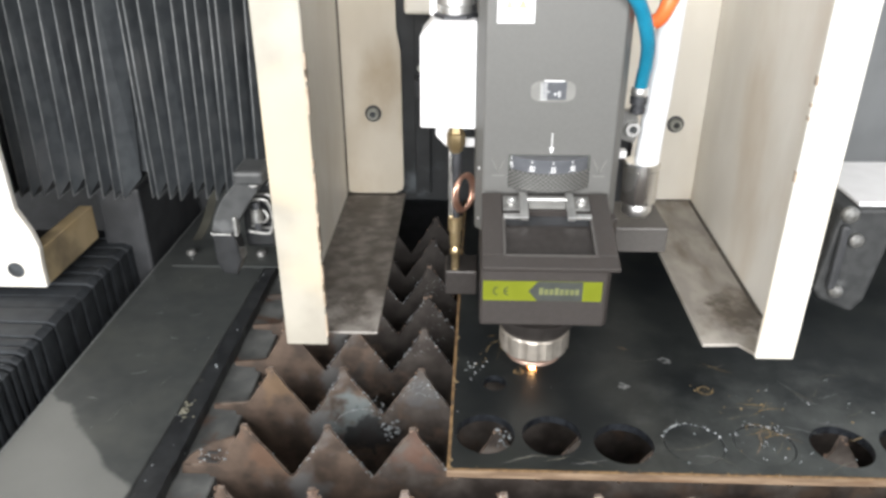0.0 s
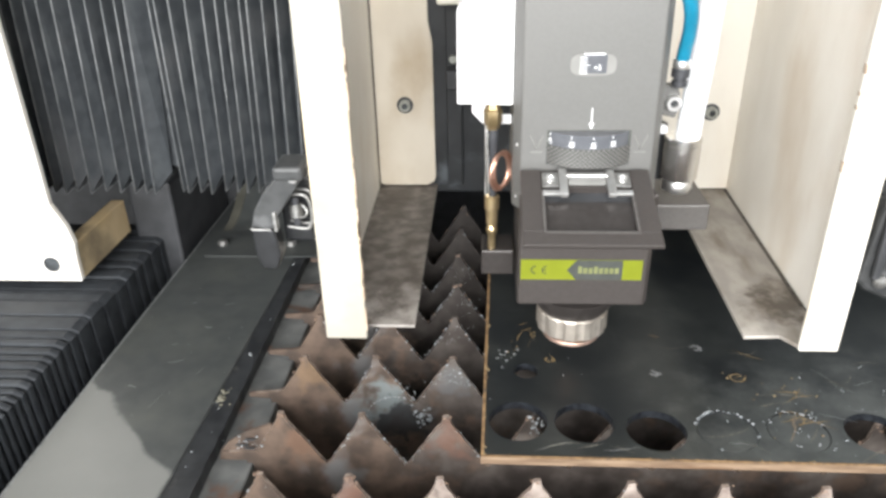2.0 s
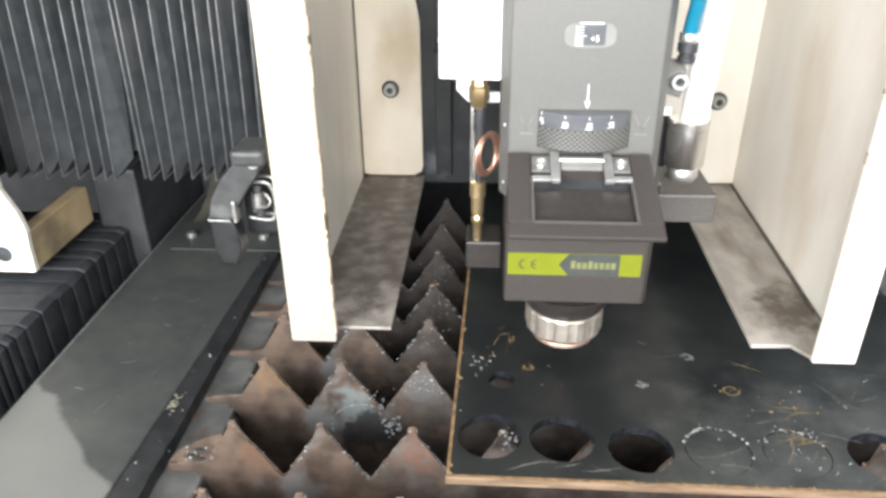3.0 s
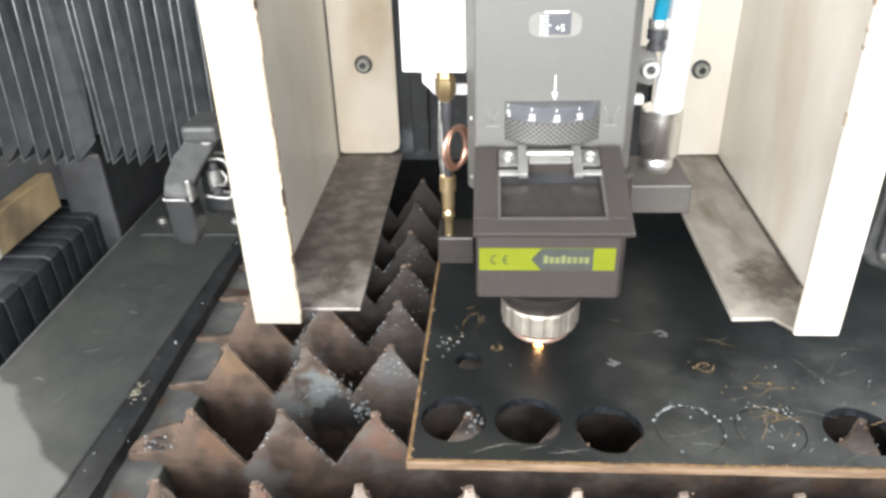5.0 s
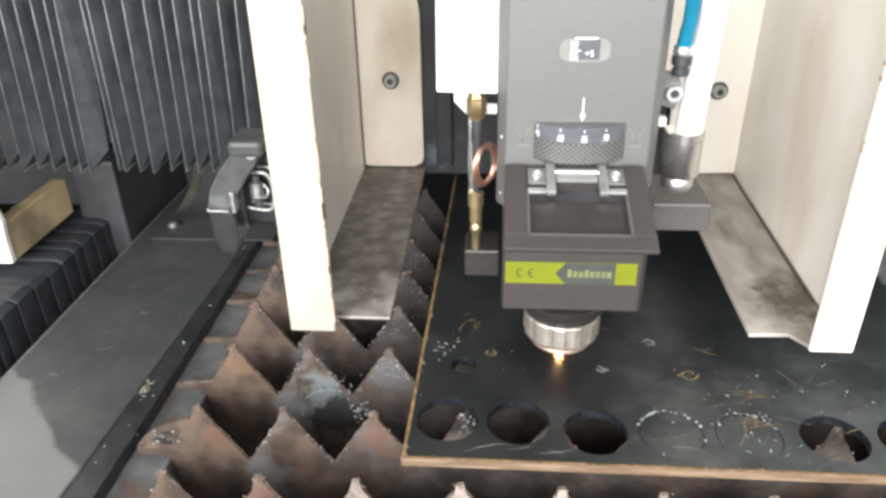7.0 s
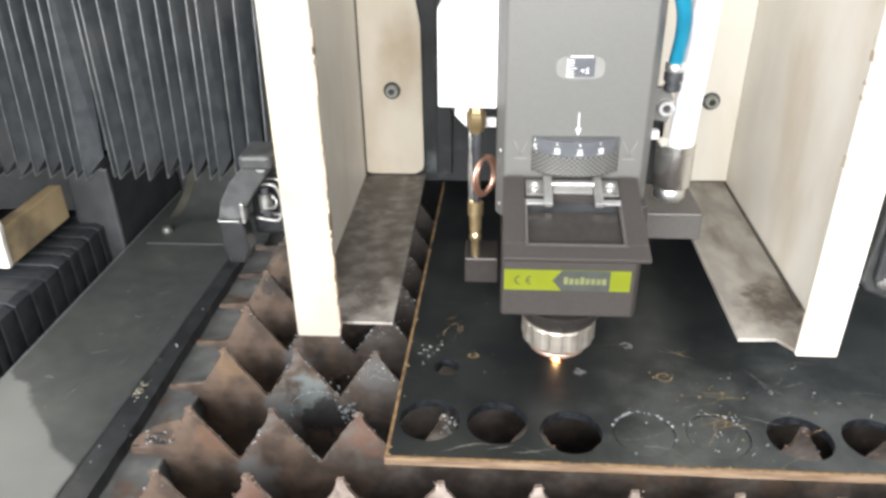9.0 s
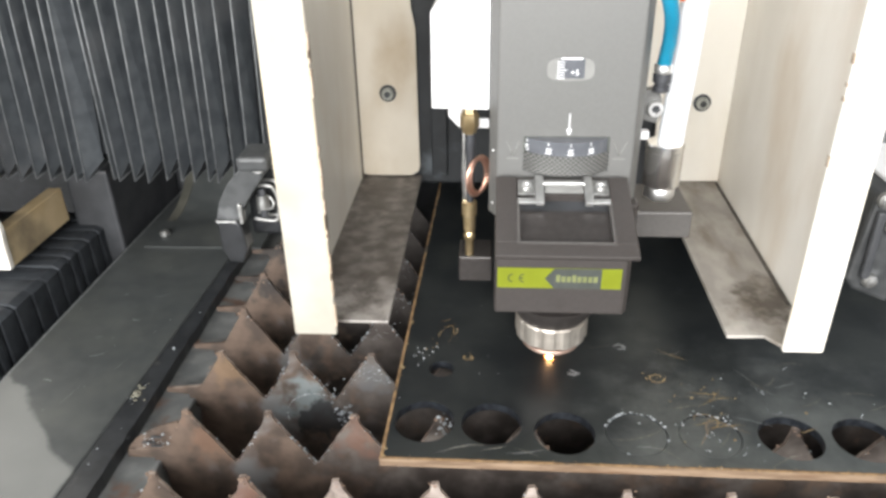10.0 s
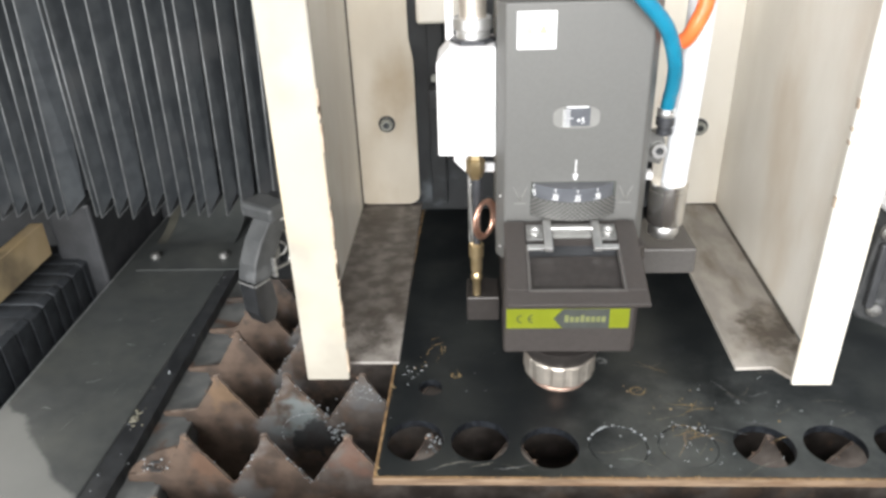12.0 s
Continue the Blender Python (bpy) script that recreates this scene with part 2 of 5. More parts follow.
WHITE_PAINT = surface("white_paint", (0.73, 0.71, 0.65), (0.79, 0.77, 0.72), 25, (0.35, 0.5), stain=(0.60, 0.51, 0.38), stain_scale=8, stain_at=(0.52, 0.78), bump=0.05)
# Yellower and far darker than WHITE_PAINT, for the left lip only.
DARKER_WHITE = surface("darker_yellowish_white_paint", (0.34, 0.318, 0.27), (0.41, 0.385, 0.33), 25, (0.35, 0.5), stain=(0.54, 0.45, 0.32), stain_scale=10, stain_at=(0.48, 0.74), bump=0.06)
CREAM_PAINT = surface("cream_paint", (0.79, 0.745, 0.66), (0.84, 0.80, 0.72), 22, (0.36, 0.52), stain=(0.66, 0.575, 0.46), stain_scale=9, stain_at=(0.50, 0.78), bump=0.05, stretch=(1, 1, 0.45))
TAN_CREAM = surface("stained_cream_paint", (0.62, 0.56, 0.46), (0.70, 0.64, 0.54), 16, (0.36, 0.52), stain=(0.47, 0.375, 0.25), stain_scale=13, stain_at=(0.44, 0.72), bump=0.05, stretch=(1, 1, 0.6))
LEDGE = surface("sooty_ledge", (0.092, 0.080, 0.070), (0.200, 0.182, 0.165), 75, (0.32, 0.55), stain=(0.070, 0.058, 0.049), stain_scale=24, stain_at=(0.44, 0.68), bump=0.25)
# Pale front end of the ledge: wear, plus gloss and light painted in.
dust_light_patch(LEDGE, (-0.135, -0.120, 0.0), 0.020, 0.125, (0.46, 0.43, 0.40), 0.75, grain=42)
LEDGE_PALE = surface("sooty_pale_ledge", (0.27, 0.25, 0.225), (0.36, 0.335, 0.30), 40, (0.35, 0.6), stain=(0.17, 0.145, 0.115), stain_scale=24, stain_at=(0.46, 0.70), bump=0.2, stretch=(1.4, 0.6, 1))
dust_light_patch(LEDGE_PALE, (0.185, -0.075, 0.0), 0.022, 0.075, (0.060, 0.045, 0.032), 0.9, grain=48)
# Pale front corner: wear, with the light it catches painted in.
dust_light_patch(LEDGE_PALE, (0.140, -0.125, 0.0), 0.010, 0.050, (0.48, 0.45, 0.41), 0.8, grain=48)
SHADOW_GRIME = surface("seam_grime", (0.05, 0.045, 0.038), (0.09, 0.078, 0.064), 120, (0.6, 0.85), bump=0.3)
CHIP = surface("bare_chip", (0.34, 0.26, 0.19), (0.50, 0.41, 0.32), 200, bump=0.1)
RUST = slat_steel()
SLAG = surface("slag", (0.20, 0.22, 0.23), (0.44, 0.47, 0.49), 300, (0.35, 0.55), metal=0.4, bump=0.3)
BLADE_EDGE = surface("worn_blade_edge", (0.17, 0.13, 0.105), (0.30, 0.245, 0.205), 120, (0.4, 0.65), metal=0.3, stain=(0.10, 0.075, 0.06), stain_scale=50, bump=0.3)
RUSTY_DROPS = surface("rusty_drops", (0.15, 0.10, 0.07), (0.26, 0.18, 0.13), 200, (0.5, 0.8), bump=0.3)
SHEET = surface("mill_scale_sheet", (0.035, 0.040, 0.043), (0.055, 0.061, 0.061), 16, (0.28, 0.46), metal=0.62, stain=(0.085, 0.093, 0.088), stain_scale=13, stain_at=(0.52, 0.85), bump=0.06, bump_scale=40)
dust_light_patch(SHEET, (0.300, -0.010, 0.0), 0.08, 0.20, (0.126, 0.134, 0.128), 0.80, (0.22, 0.92), True)
SHEET_EDGE = surface("sheet_edge_rust", (0.135, 0.088, 0.054), (0.235, 0.165, 0.108), 90, (0.6, 0.85), stain=(0.13, 0.075, 0.04), stain_scale=40, stain_at=(0.5, 0.72), bump=0.3, stretch=(0.35, 0.35, 3))
HOLE_EDGE = surface("cut_edge", (0.014, 0.016, 0.020), (0.035, 0.040, 0.048), 200, (0.3, 0.5), metal=0.6, bump=0.3)
RIM_RUST = surface("rim_rust", (0.17, 0.105, 0.052), (0.30, 0.19, 0.090), 130, (0.6, 0.85), stain=(0.07, 0.058, 0.045), stain_scale=45, stain_at=(0.54, 0.70), bump=0.2)
GOLD_MARK = surface("rust_fleck", (0.17, 0.12, 0.062), (0.27, 0.20, 0.105), 300, bump=0.2)
SCRATCH = surface("dull_scratch", (0.14, 0.148, 0.15), (0.25, 0.258, 0.26), 300, metal=0.3, bump=0.1)
DUST = surface("dried_dust", (0.110, 0.108, 0.092), (0.185, 0.180, 0.152), 240, (0.7, 0.9), bump=0.1)
SMEAR = surface("brown_smear", (0.125, 0.098, 0.070), (0.20, 0.165, 0.125), 200, (0.6, 0.85), bump=0.15)
BEAD = surface("bright_bead", (0.38, 0.41, 0.43), (0.58, 0.61, 0.63), 200, (0.25, 0.4), metal=0.35, bump=0.1)
RAIL = frame_paint()
BLACK_EDGE = surface("black_angle", (0.014, 0.015, 0.017), (0.026, 0.028, 0.030), 70, (0.25, 0.5), stain=(0.06, 0.06, 0.056), stain_scale=45, stain_at=(0.62, 0.75), bump=0.1)
GREY_RAIL = surface("grey_inner_rail", (0.098, 0.104, 0.103), (0.145, 0.150, 0.147), 50, (0.4, 0.65), stain=(0.12, 0.075, 0.055), stain_scale=24, stain_at=(0.56, 0.66), bump=0.15)
OLIVE = surface("olive_cover", (0.058, 0.057, 0.047), (0.085, 0.083, 0.068), 30, (0.4, 0.6), bump=0.06)
BELLOWS = surface("bellows_cloth", (0.041, 0.046, 0.052), (0.062, 0.069, 0.075), 60, (0.48, 0.65), stain=(0.090, 0.093, 0.098), stain_scale=14, stain_at=(0.5, 0.75), bump=0.1, random_tone=0.1)
HEM = surface("bellows_hem", (0.100, 0.107, 0.112), (0.165, 0.172, 0.176), 90, (0.35, 0.5), bump=0.08)
BELLOWS_BLUE = surface("bellows_cloth_blue", (0.021, 0.024, 0.028), (0.031, 0.035, 0.040), 60, (0.55, 0.75), spec=0.3, stain=(0.032, 0.034, 0.037), stain_scale=18, stain_at=(0.55, 0.78), bump=0.1, random_tone=0.1)
DARK = surface("dark_machine", (0.030, 0.032, 0.035), (0.045, 0.047, 0.051), 40, (0.4, 0.65), bump=0.08)
BACK = surface("black_backplate", (0.017, 0.019, 0.021), (0.030, 0.033, 0.036), 25, (0.35, 0.6), stain=(0.115, 0.130, 0.142), stain_scale=22, stain_at=(0.57, 0.72), bump=0.1)
HEAD = surface("grey_anodised", (0.131, 0.131, 0.126), (0.137, 0.137, 0.132), 420, (0.42, 0.5), metal=0.25, stain=(0.144, 0.143, 0.137), stain_scale=6, stain_at=(0.4, 0.8), bump=0.0)
HEAD_LOW = surface("brown_grey_anodised", (0.053, 0.047, 0.044), (0.059, 0.052, 0.049), 320, (0.4, 0.55), metal=0.25, stain=(0.056, 0.048, 0.044), stain_scale=10, stain_at=(0.45, 0.8), bump=0.01)
HEAD_DARK = surface("dark_anodised", (0.036, 0.032, 0.030), (0.044, 0.039, 0.037), 180, (0.35, 0.5), metal=0.3, bump=0.04)
STEEL = surface("bright_steel", (0.86, 0.86, 0.85), (0.92, 0.92, 0.91), 90, (0.34, 0.5), metal=1.0, bump=0.03)
FITTING = surface("satin_steel", (0.78, 0.77, 0.75), (0.88, 0.87, 0.85), 70, (0.16, 0.26), metal=0.97, bump=0.03, stretch=(1, 1, 0.2))
RING = surface("brushed_ring", (0.54, 0.49, 0.43), (0.66, 0.61, 0.54), 80, (0.40, 0.55), metal=0.9, stain=(0.48, 0.42, 0.36), stain_scale=25, stain_at=(0.5, 0.7), bump=0.04)
HINGE = surface("hinge_steel", (0.58, 0.58, 0.57), (0.70, 0.70, 0.69), 120, (0.3, 0.45), metal=0.95, bump=0.03)
HEAD_MID = surface("mid_grey_anodised", (0.092, 0.086, 0.082), (0.102, 0.096, 0.091), 320, (0.4, 0.55), metal=0.25, bump=0.01)
BOLT = surface("dull_bolt", (0.30, 0.31, 0.28), (0.42, 0.43, 0.39), 160, (0.35, 0.55), metal=0.5, bump=0.05)
FLECK = surface("paint_fleck", (0.12, 0.116, 0.088), (0.18, 0.172, 0.132), 200, (0.7, 0.9), bump=0.1)
ZINC = surface("dull_zinc", (0.26, 0.26, 0.25), (0.40, 0.40, 0.39), 200, (0.3, 0.5), metal=0.8, bump=0.05)
PANEL_GREY = surface("smooth_grey_panel", (0.13, 0.137, 0.142), (0.15, 0.158, 0.163), 20, (0.4, 0.55), bump=0.03)
COPPER = surface("copper", (0.66, 0.38, 0.28), (0.76, 0.47, 0.36), 120, (0.25, 0.4), metal=0.9, bump=0.03)
NOZZLE = surface("heat_tinted_copper", (0.46, 0.32, 0.26), (0.58, 0.42, 0.34), 120, (0.3, 0.45), metal=0.8, bump=0.05)
BRASS = surface("brass", (0.60, 0.46, 0.25), (0.72, 0.57, 0.34), 120, (0.22, 0.38), metal=0.9, bump=0.03)
BLACK_GLOSS = surface("glossy_black", (0.010, 0.011, 0.012), (0.018, 0.019, 0.021), 90, (0.22, 0.4), stain=(0.06, 0.062, 0.065), stain_scale=60, stain_at=(0.64, 0.74), bump=0.1)
BLACK_PLASTIC = surface("black_plastic", (0.028, 0.030, 0.031), (0.045, 0.047, 0.048), 90, (0.4, 0.6), stain=(0.085, 0.088, 0.09), stain_scale=40, stain_at=(0.62, 0.75), bump=0.1)
ROD = surface("dark_rod", (0.05, 0.052, 0.058), (0.075, 0.078, 0.085), 90, (0.35, 0.5), metal=0.4, bump=0.05)
BOX_WHITE = surface("white_housing", (0.80, 0.80, 0.81), (0.84, 0.84, 0.85), 60, (0.35, 0.5), bump=0.02)
HOSE_WHITE = surface("white_hose", (0.74, 0.76, 0.78), (0.80, 0.82, 0.84), 60, (0.35, 0.5), bump=0.02)
HOSE_BLUE = surface("blue_hose", (0.010, 0.185, 0.30), (0.014, 0.22, 0.35), 60, (0.25, 0.35), bump=0.01)
HOSE_ORANGE = surface("orange_hose", (0.80, 0.15, 0.04), (0.86, 0.20, 0.06), 60, (0.25, 0.35), bump=0.01)
LIME = surface("lime_label", (0.150, 0.176, 0.006), (0.166, 0.194, 0.008), 60, (0.4, 0.5), bump=0.0)
LABEL_DARK = surface("dark_label", (0.045, 0.050, 0.045), (0.055, 0.060, 0.055), 90, (0.4, 0.5), bump=0.0)
LABEL_INK = surface("label_ink", (0.04, 0.05, 0.02), (0.05, 0.06, 0.03), 90, bump=0.0)
LABEL_PALE = surface("label_letters", (0.14, 0.155, 0.060), (0.165, 0.18, 0.075), 90, bump=0.0)
ENGRAVED = surface("engraved_mark", (0.185, 0.185, 0.176), (0.21, 0.21, 0.20), 90, bump=0.0)
SCALE_BLUE = surface("dial_band", (0.085, 0.090, 0.102), (0.105, 0.110, 0.122), 90, (0.25, 0.35), bump=0.0)
KNURL = knurled()
INK_WHITE = surface("white_ink", (0.80, 0.81, 0.82), (0.85, 0.86, 0.86), 90, bump=0.0)
STICKER_YELLOW = surface("yellow_ink", (0.78, 0.70, 0.25), (0.80, 0.74, 0.33), 90, bump=0.0)
TAN_LIT = surface("tan_lit_side", (0.48, 0.36, 0.20), (0.55, 0.43, 0.26), 24, (0.45, 0.6), stain=(0.16, 0.13, 0.09), stain_scale=9, stain_at=(0.5, 0.7), bump=0.05)
CEILING = surface("hall_ceiling", (0.48, 0.485, 0.49), (0.56, 0.565, 0.57), 3, (0.7, 0.85), bump=0.05)
WALL = surface("hall_wall", (0.54, 0.555, 0.58), (0.62, 0.635, 0.66), 3, (0.7, 0.85), bump=0.05)
FLOOR = surface("hall_floor", (0.34, 0.34, 0.33), (0.42, 0.42, 0.41), 4, (0.5, 0.7), stain=(0.27, 0.27, 0.26), stain_scale=1.2, bump=0.1)
SPARK = glow("cutting_glow", (1.0, 0.55, 0.22), 34)
SPARK_HALO = glow("cutting_ember", (1.0, 0.30, 0.06), 6)


# ---- building tools ----
BASE = {}


def thing(name, base, label, category, group="", kind=""):
    ob = new(name)
    ob.location = base
    ob.empty_display_size = 0.02
    BASE[ob] = Vector(base)
    return tagged(ob, label, category, group, kind)


def part(name, bm, material, parent=None, label=""):
    """One mesh object out of a bmesh in the hall's coordinates, under its thing or part."""
    base = BASE[parent] if parent else Vector((0, 0, 0))
    bmesh.ops.translate(bm, verts=bm.verts, vec=-base)
    me = bpy.data.meshes.new(name)
    bm.to_mesh(me)
    bm.free()
    for m in (material if isinstance(material, list) else [material]):
        me.materials.append(m)
    ob = new(name, me)
    if parent:
        ob.parent = parent
    BASE[ob] = base
    return tagged(ob, label)


def stuff(ob):
    return tagged(ob, kind="stuff")


def smooth(bm):
    for f in bm.faces:
        f.smooth = True
    return bm


def bevelled(bm, w, seg=2):
    if w:
        edges = [e for e in bm.edges if len(e.link_faces) == 2 and e.calc_face_angle(0) > 0.5]
        bmesh.ops.bevel(bm, geom=edges, offset=w, segments=seg, profile=0.5, affect="EDGES")
    return bm


def box(x0, x1, y0, y1, z0, z1, bevel=0.0, bm=None):
    b = bmesh.new()
    bmesh.ops.create_cube(b, size=1)
    for v in b.verts:
        v.co = Vector(((x0 + x1) / 2 + v.co.x * (x1 - x0), (y0 + y1) / 2 + v.co.y * (y1 - y0), (z0 + z1) / 2 + v.co.z * (z1 - z0)))
    bevelled(b, bevel)
    return joined(bm, b) if bm else b


def joined(bm, other):
    me = bpy.data.meshes.new("tmp")
    other.to_mesh(me)
    other.free()
    bm.from_mesh(me)
    bpy.data.meshes.remove(me)
    return bm


def prism(points, axis, a, b, bevel=0.0):
    """A polygon drawn across the axis ('x': y, z; 'y': x, z; 'z': x, y), drawn out from a to b."""
    bm = bmesh.new()

    def at(p, q):
        return {"x": (q, p[0], p[1]), "y": (p[0], q, p[1]), "z": (p[0], p[1], q)}[axis]

    lo = [bm.verts.new(at(p, a)) for p in points]
    hi = [bm.verts.new(at(p, b)) for p in points]
    bm.faces.new(lo)
    bm.faces.new(hi)
    for i in range(len(points)):
        j = (i + 1) % len(points)
        bm.faces.new((lo[i], lo[j], hi[j], hi[i]))
    bmesh.ops.recalc_face_normals(bm, faces=bm.faces)
    return bevelled(bm, bevel)


def turned(profile, centre, seg=32, axis="z"):
    """A body of revolution: (radius, height) pairs round an axis through centre."""
    bm = bmesh.new()
    rings = []
    for r, h in profile:
        ring = []
        for k in range(seg):
            a = 2 * math.pi * k / seg
            p = Vector((r * math.cos(a), r * math.sin(a), h))
            if axis == "y":
                p = Vector((p.x, -p.z, p.y))
            elif axis == "x":
                p = Vector((p.z, p.x, p.y))
            ring.append(bm.verts.new(p + Vector(centre)))
        rings.append(ring)
    for lo, hi in zip(rings, rings[1:]):
        for k in range(seg):
            f = bm.faces.new((lo[k], lo[(k + 1) % seg], hi[(k + 1) % seg], hi[k]))
            f.smooth = True
    bm.faces.new(rings[0])
    bm.faces.new(rings[-1])
    bmesh.ops.recalc_face_normals(bm, faces=bm.faces)
    for e in bm.edges:
        if len(e.link_faces) == 2 and e.calc_face_angle(0) > 0.6:
            e.smooth = False
    return bm


def tube(points, r, seg=14, closed=False, cuts=10):
    """A round tube along a smooth line through the points."""
    p = [Vector(q) for q in points]
    line = []
    n = len(p)
    spans = n if closed else n - 1
    for i in range(spans):
        a, b, c, d = (p[(i - 1) % n] if closed or i else p[0], p[i], p[(i + 1) % n], p[(i + 2) % n] if closed or i + 2 < n else p[-1])
        for k in range(cuts):
            t = k / cuts
            line.append(0.5 * ((2 * b) + (c - a) * t + (2 * a - 5 * b + 4 * c - d) * t * t + (3 * b - a - 3 * c + d) * t ** 3))
    if not closed:
        line.append(p[-1])
    bm = bmesh.new()
    rings = []
    up = Vector((0.13, 0.97, 0.2))
    for i, q in enumerate(line):
        d = (line[(i + 1) % len(line)] - line[i - 1]) if closed or 0 < i < len(line) - 1 else (line[1] - line[0] if i == 0 else line[-1] - line[-2])
        d.normalize()
        u = (up - d * up.dot(d)).normalized()
        w = d.cross(u)
        up = u
        rings.append([bm.verts.new(q + r * (math.cos(2 * math.pi * k / seg) * u + math.sin(2 * math.pi * k / seg) * w)) for k in range(seg)])
    pairs = list(zip(rings, rings[1:])) + ([(rings[-1], rings[0])] if closed else [])
    for lo, hi in pairs:
        for k in range(seg):
            bm.faces.new((lo[k], lo[(k + 1) % seg], hi[(k + 1) % seg], hi[k])).smooth = True
    if not closed:
        bm.faces.new(rings[0])
        bm.faces.new(rings[-1])
    bmesh.ops.recalc_face_normals(bm, faces=bm.faces)
    return bm


def drops(places, seed, flat=0.6):
    """Many small lumps, joined: places as (x, y, z, radius)."""
    rng = random.Random(seed)
    bm = bmesh.new()
    for x, y, z, r in places:
        m = Matrix.Translation((x, y, z)) @ Matrix.Rotation(rng.uniform(0, 6.3), 4, "Z") @ Matrix.Diagonal((r * rng.uniform(0.7, 1.4), r * rng.uniform(0.7, 1.3), r * flat * rng.uniform(0.7, 1.3), 1))
        bmesh.ops.create_icosphere(bm, subdivisions=1, radius=1, matrix=m)
    return smooth(bm)


def letters(text, size, m, material, parent, name="lettering", label="", bold=0.0):
    cu = bpy.data.curves.new("text", "FONT")
    cu.body, cu.size, cu.align_x, cu.align_y, cu.extrude = text, size, "CENTER", "CENTER", 0.0002
    cu.offset = bold
    tmp = new("text", cu)
    bpy.context.view_layer.update()
    me = bpy.data.meshes.new_from_object(tmp.evaluated_get(bpy.context.evaluated_depsgraph_get()))
    bpy.data.objects.remove(tmp)
    bm = bmesh.new()
    bm.from_mesh(me)
    bpy.data.meshes.remove(me)
    bm.transform(m)
    return part(name, bm, material, parent, label)


def facing(x, y, z):
    """Flat things on an upright front, read from the camera's side."""
    return pose(x, y, z, 90, 0, 0)


def bolt(parent, x, y, z, r, material=None, name="bolt"):
    """A socket head screw with its washer, its axis pointing to the front."""
    part("washer", turned([(r * 1.4, 0), (r * 1.4, 0.0012)], (x, y, z), 24, "y"), ROD, parent)
    head = part(name, turned([(r, 0.001), (r, r * 0.8), (r * 0.88, r), (0.0002, r)], (x, y, z), 24, "y"), material or BOLT, parent, "dull socket head screw")
    part("socket", turned([(r * 0.58, r), (r * 0.58, r + 0.0003)], (x, y, z), 6, "y"), BACK, head)
    return head


# ---- the hall that closes the place ----
def wall_piece(name, b, material=WALL, label="plain grey workshop wall", category="wall"):
    return tagged(part(name, b, material), label, category, kind="structure")


wall_piece("floor", box(-4.2, 4.2, -4.2, 4.2, -1.0, -0.9), FLOOR, "worn grey concrete workshop floor", "floor")
wall_piece("wall_north", box(-4.2, 4.2, 4.0, 4.2, -0.9, 3.6))
wall_piece("wall_east", box(4.0, 4.2, -4.0, 4.0, -0.9, 3.6))
wall_piece("wall_west", box(-4.2, -4.0, -4.0, 4.0, -0.9, 3.6))
front = box(-4.2, -3.8, -4.2, -4.0, -0.9, 3.6)
box(1.8, 4.2, -4.2, -4.0, -0.9, 3.6, bm=front)
box(-3.8, 1.8, -4.2, -4.0, 2.5, 3.6, bm=front)
box(-3.8, 1.8, -4.2, -4.0, -0.9, 0.5, bm=front)
wall_piece("wall_south", front, label="plain grey workshop wall with a wide window opening")
wall_piece("ceiling", box(-4.2, 4.2, -4.2, 4.2, 3.6, 3.8), CEILING, "plain grey workshop ceiling", category="ceiling")


# ---- the machine bed: side rail, slats, sheet ----
SCUFFS = [(-0.322, 0.185, 0.020, 0.5), (-0.310, 0.250, 0.012, -0.4), (-0.352, 0.140, 0.012, 0.1), (-0.335, 0.215, 0.010, 0.9), (-0.290, 0.170, 0.016, 1.2), (-0.300, 0.300, 0.014, 0.2), (-0.345, 0.300, 0.010, 0.8), (-0.318, 0.120, 0.030, 1.35)]


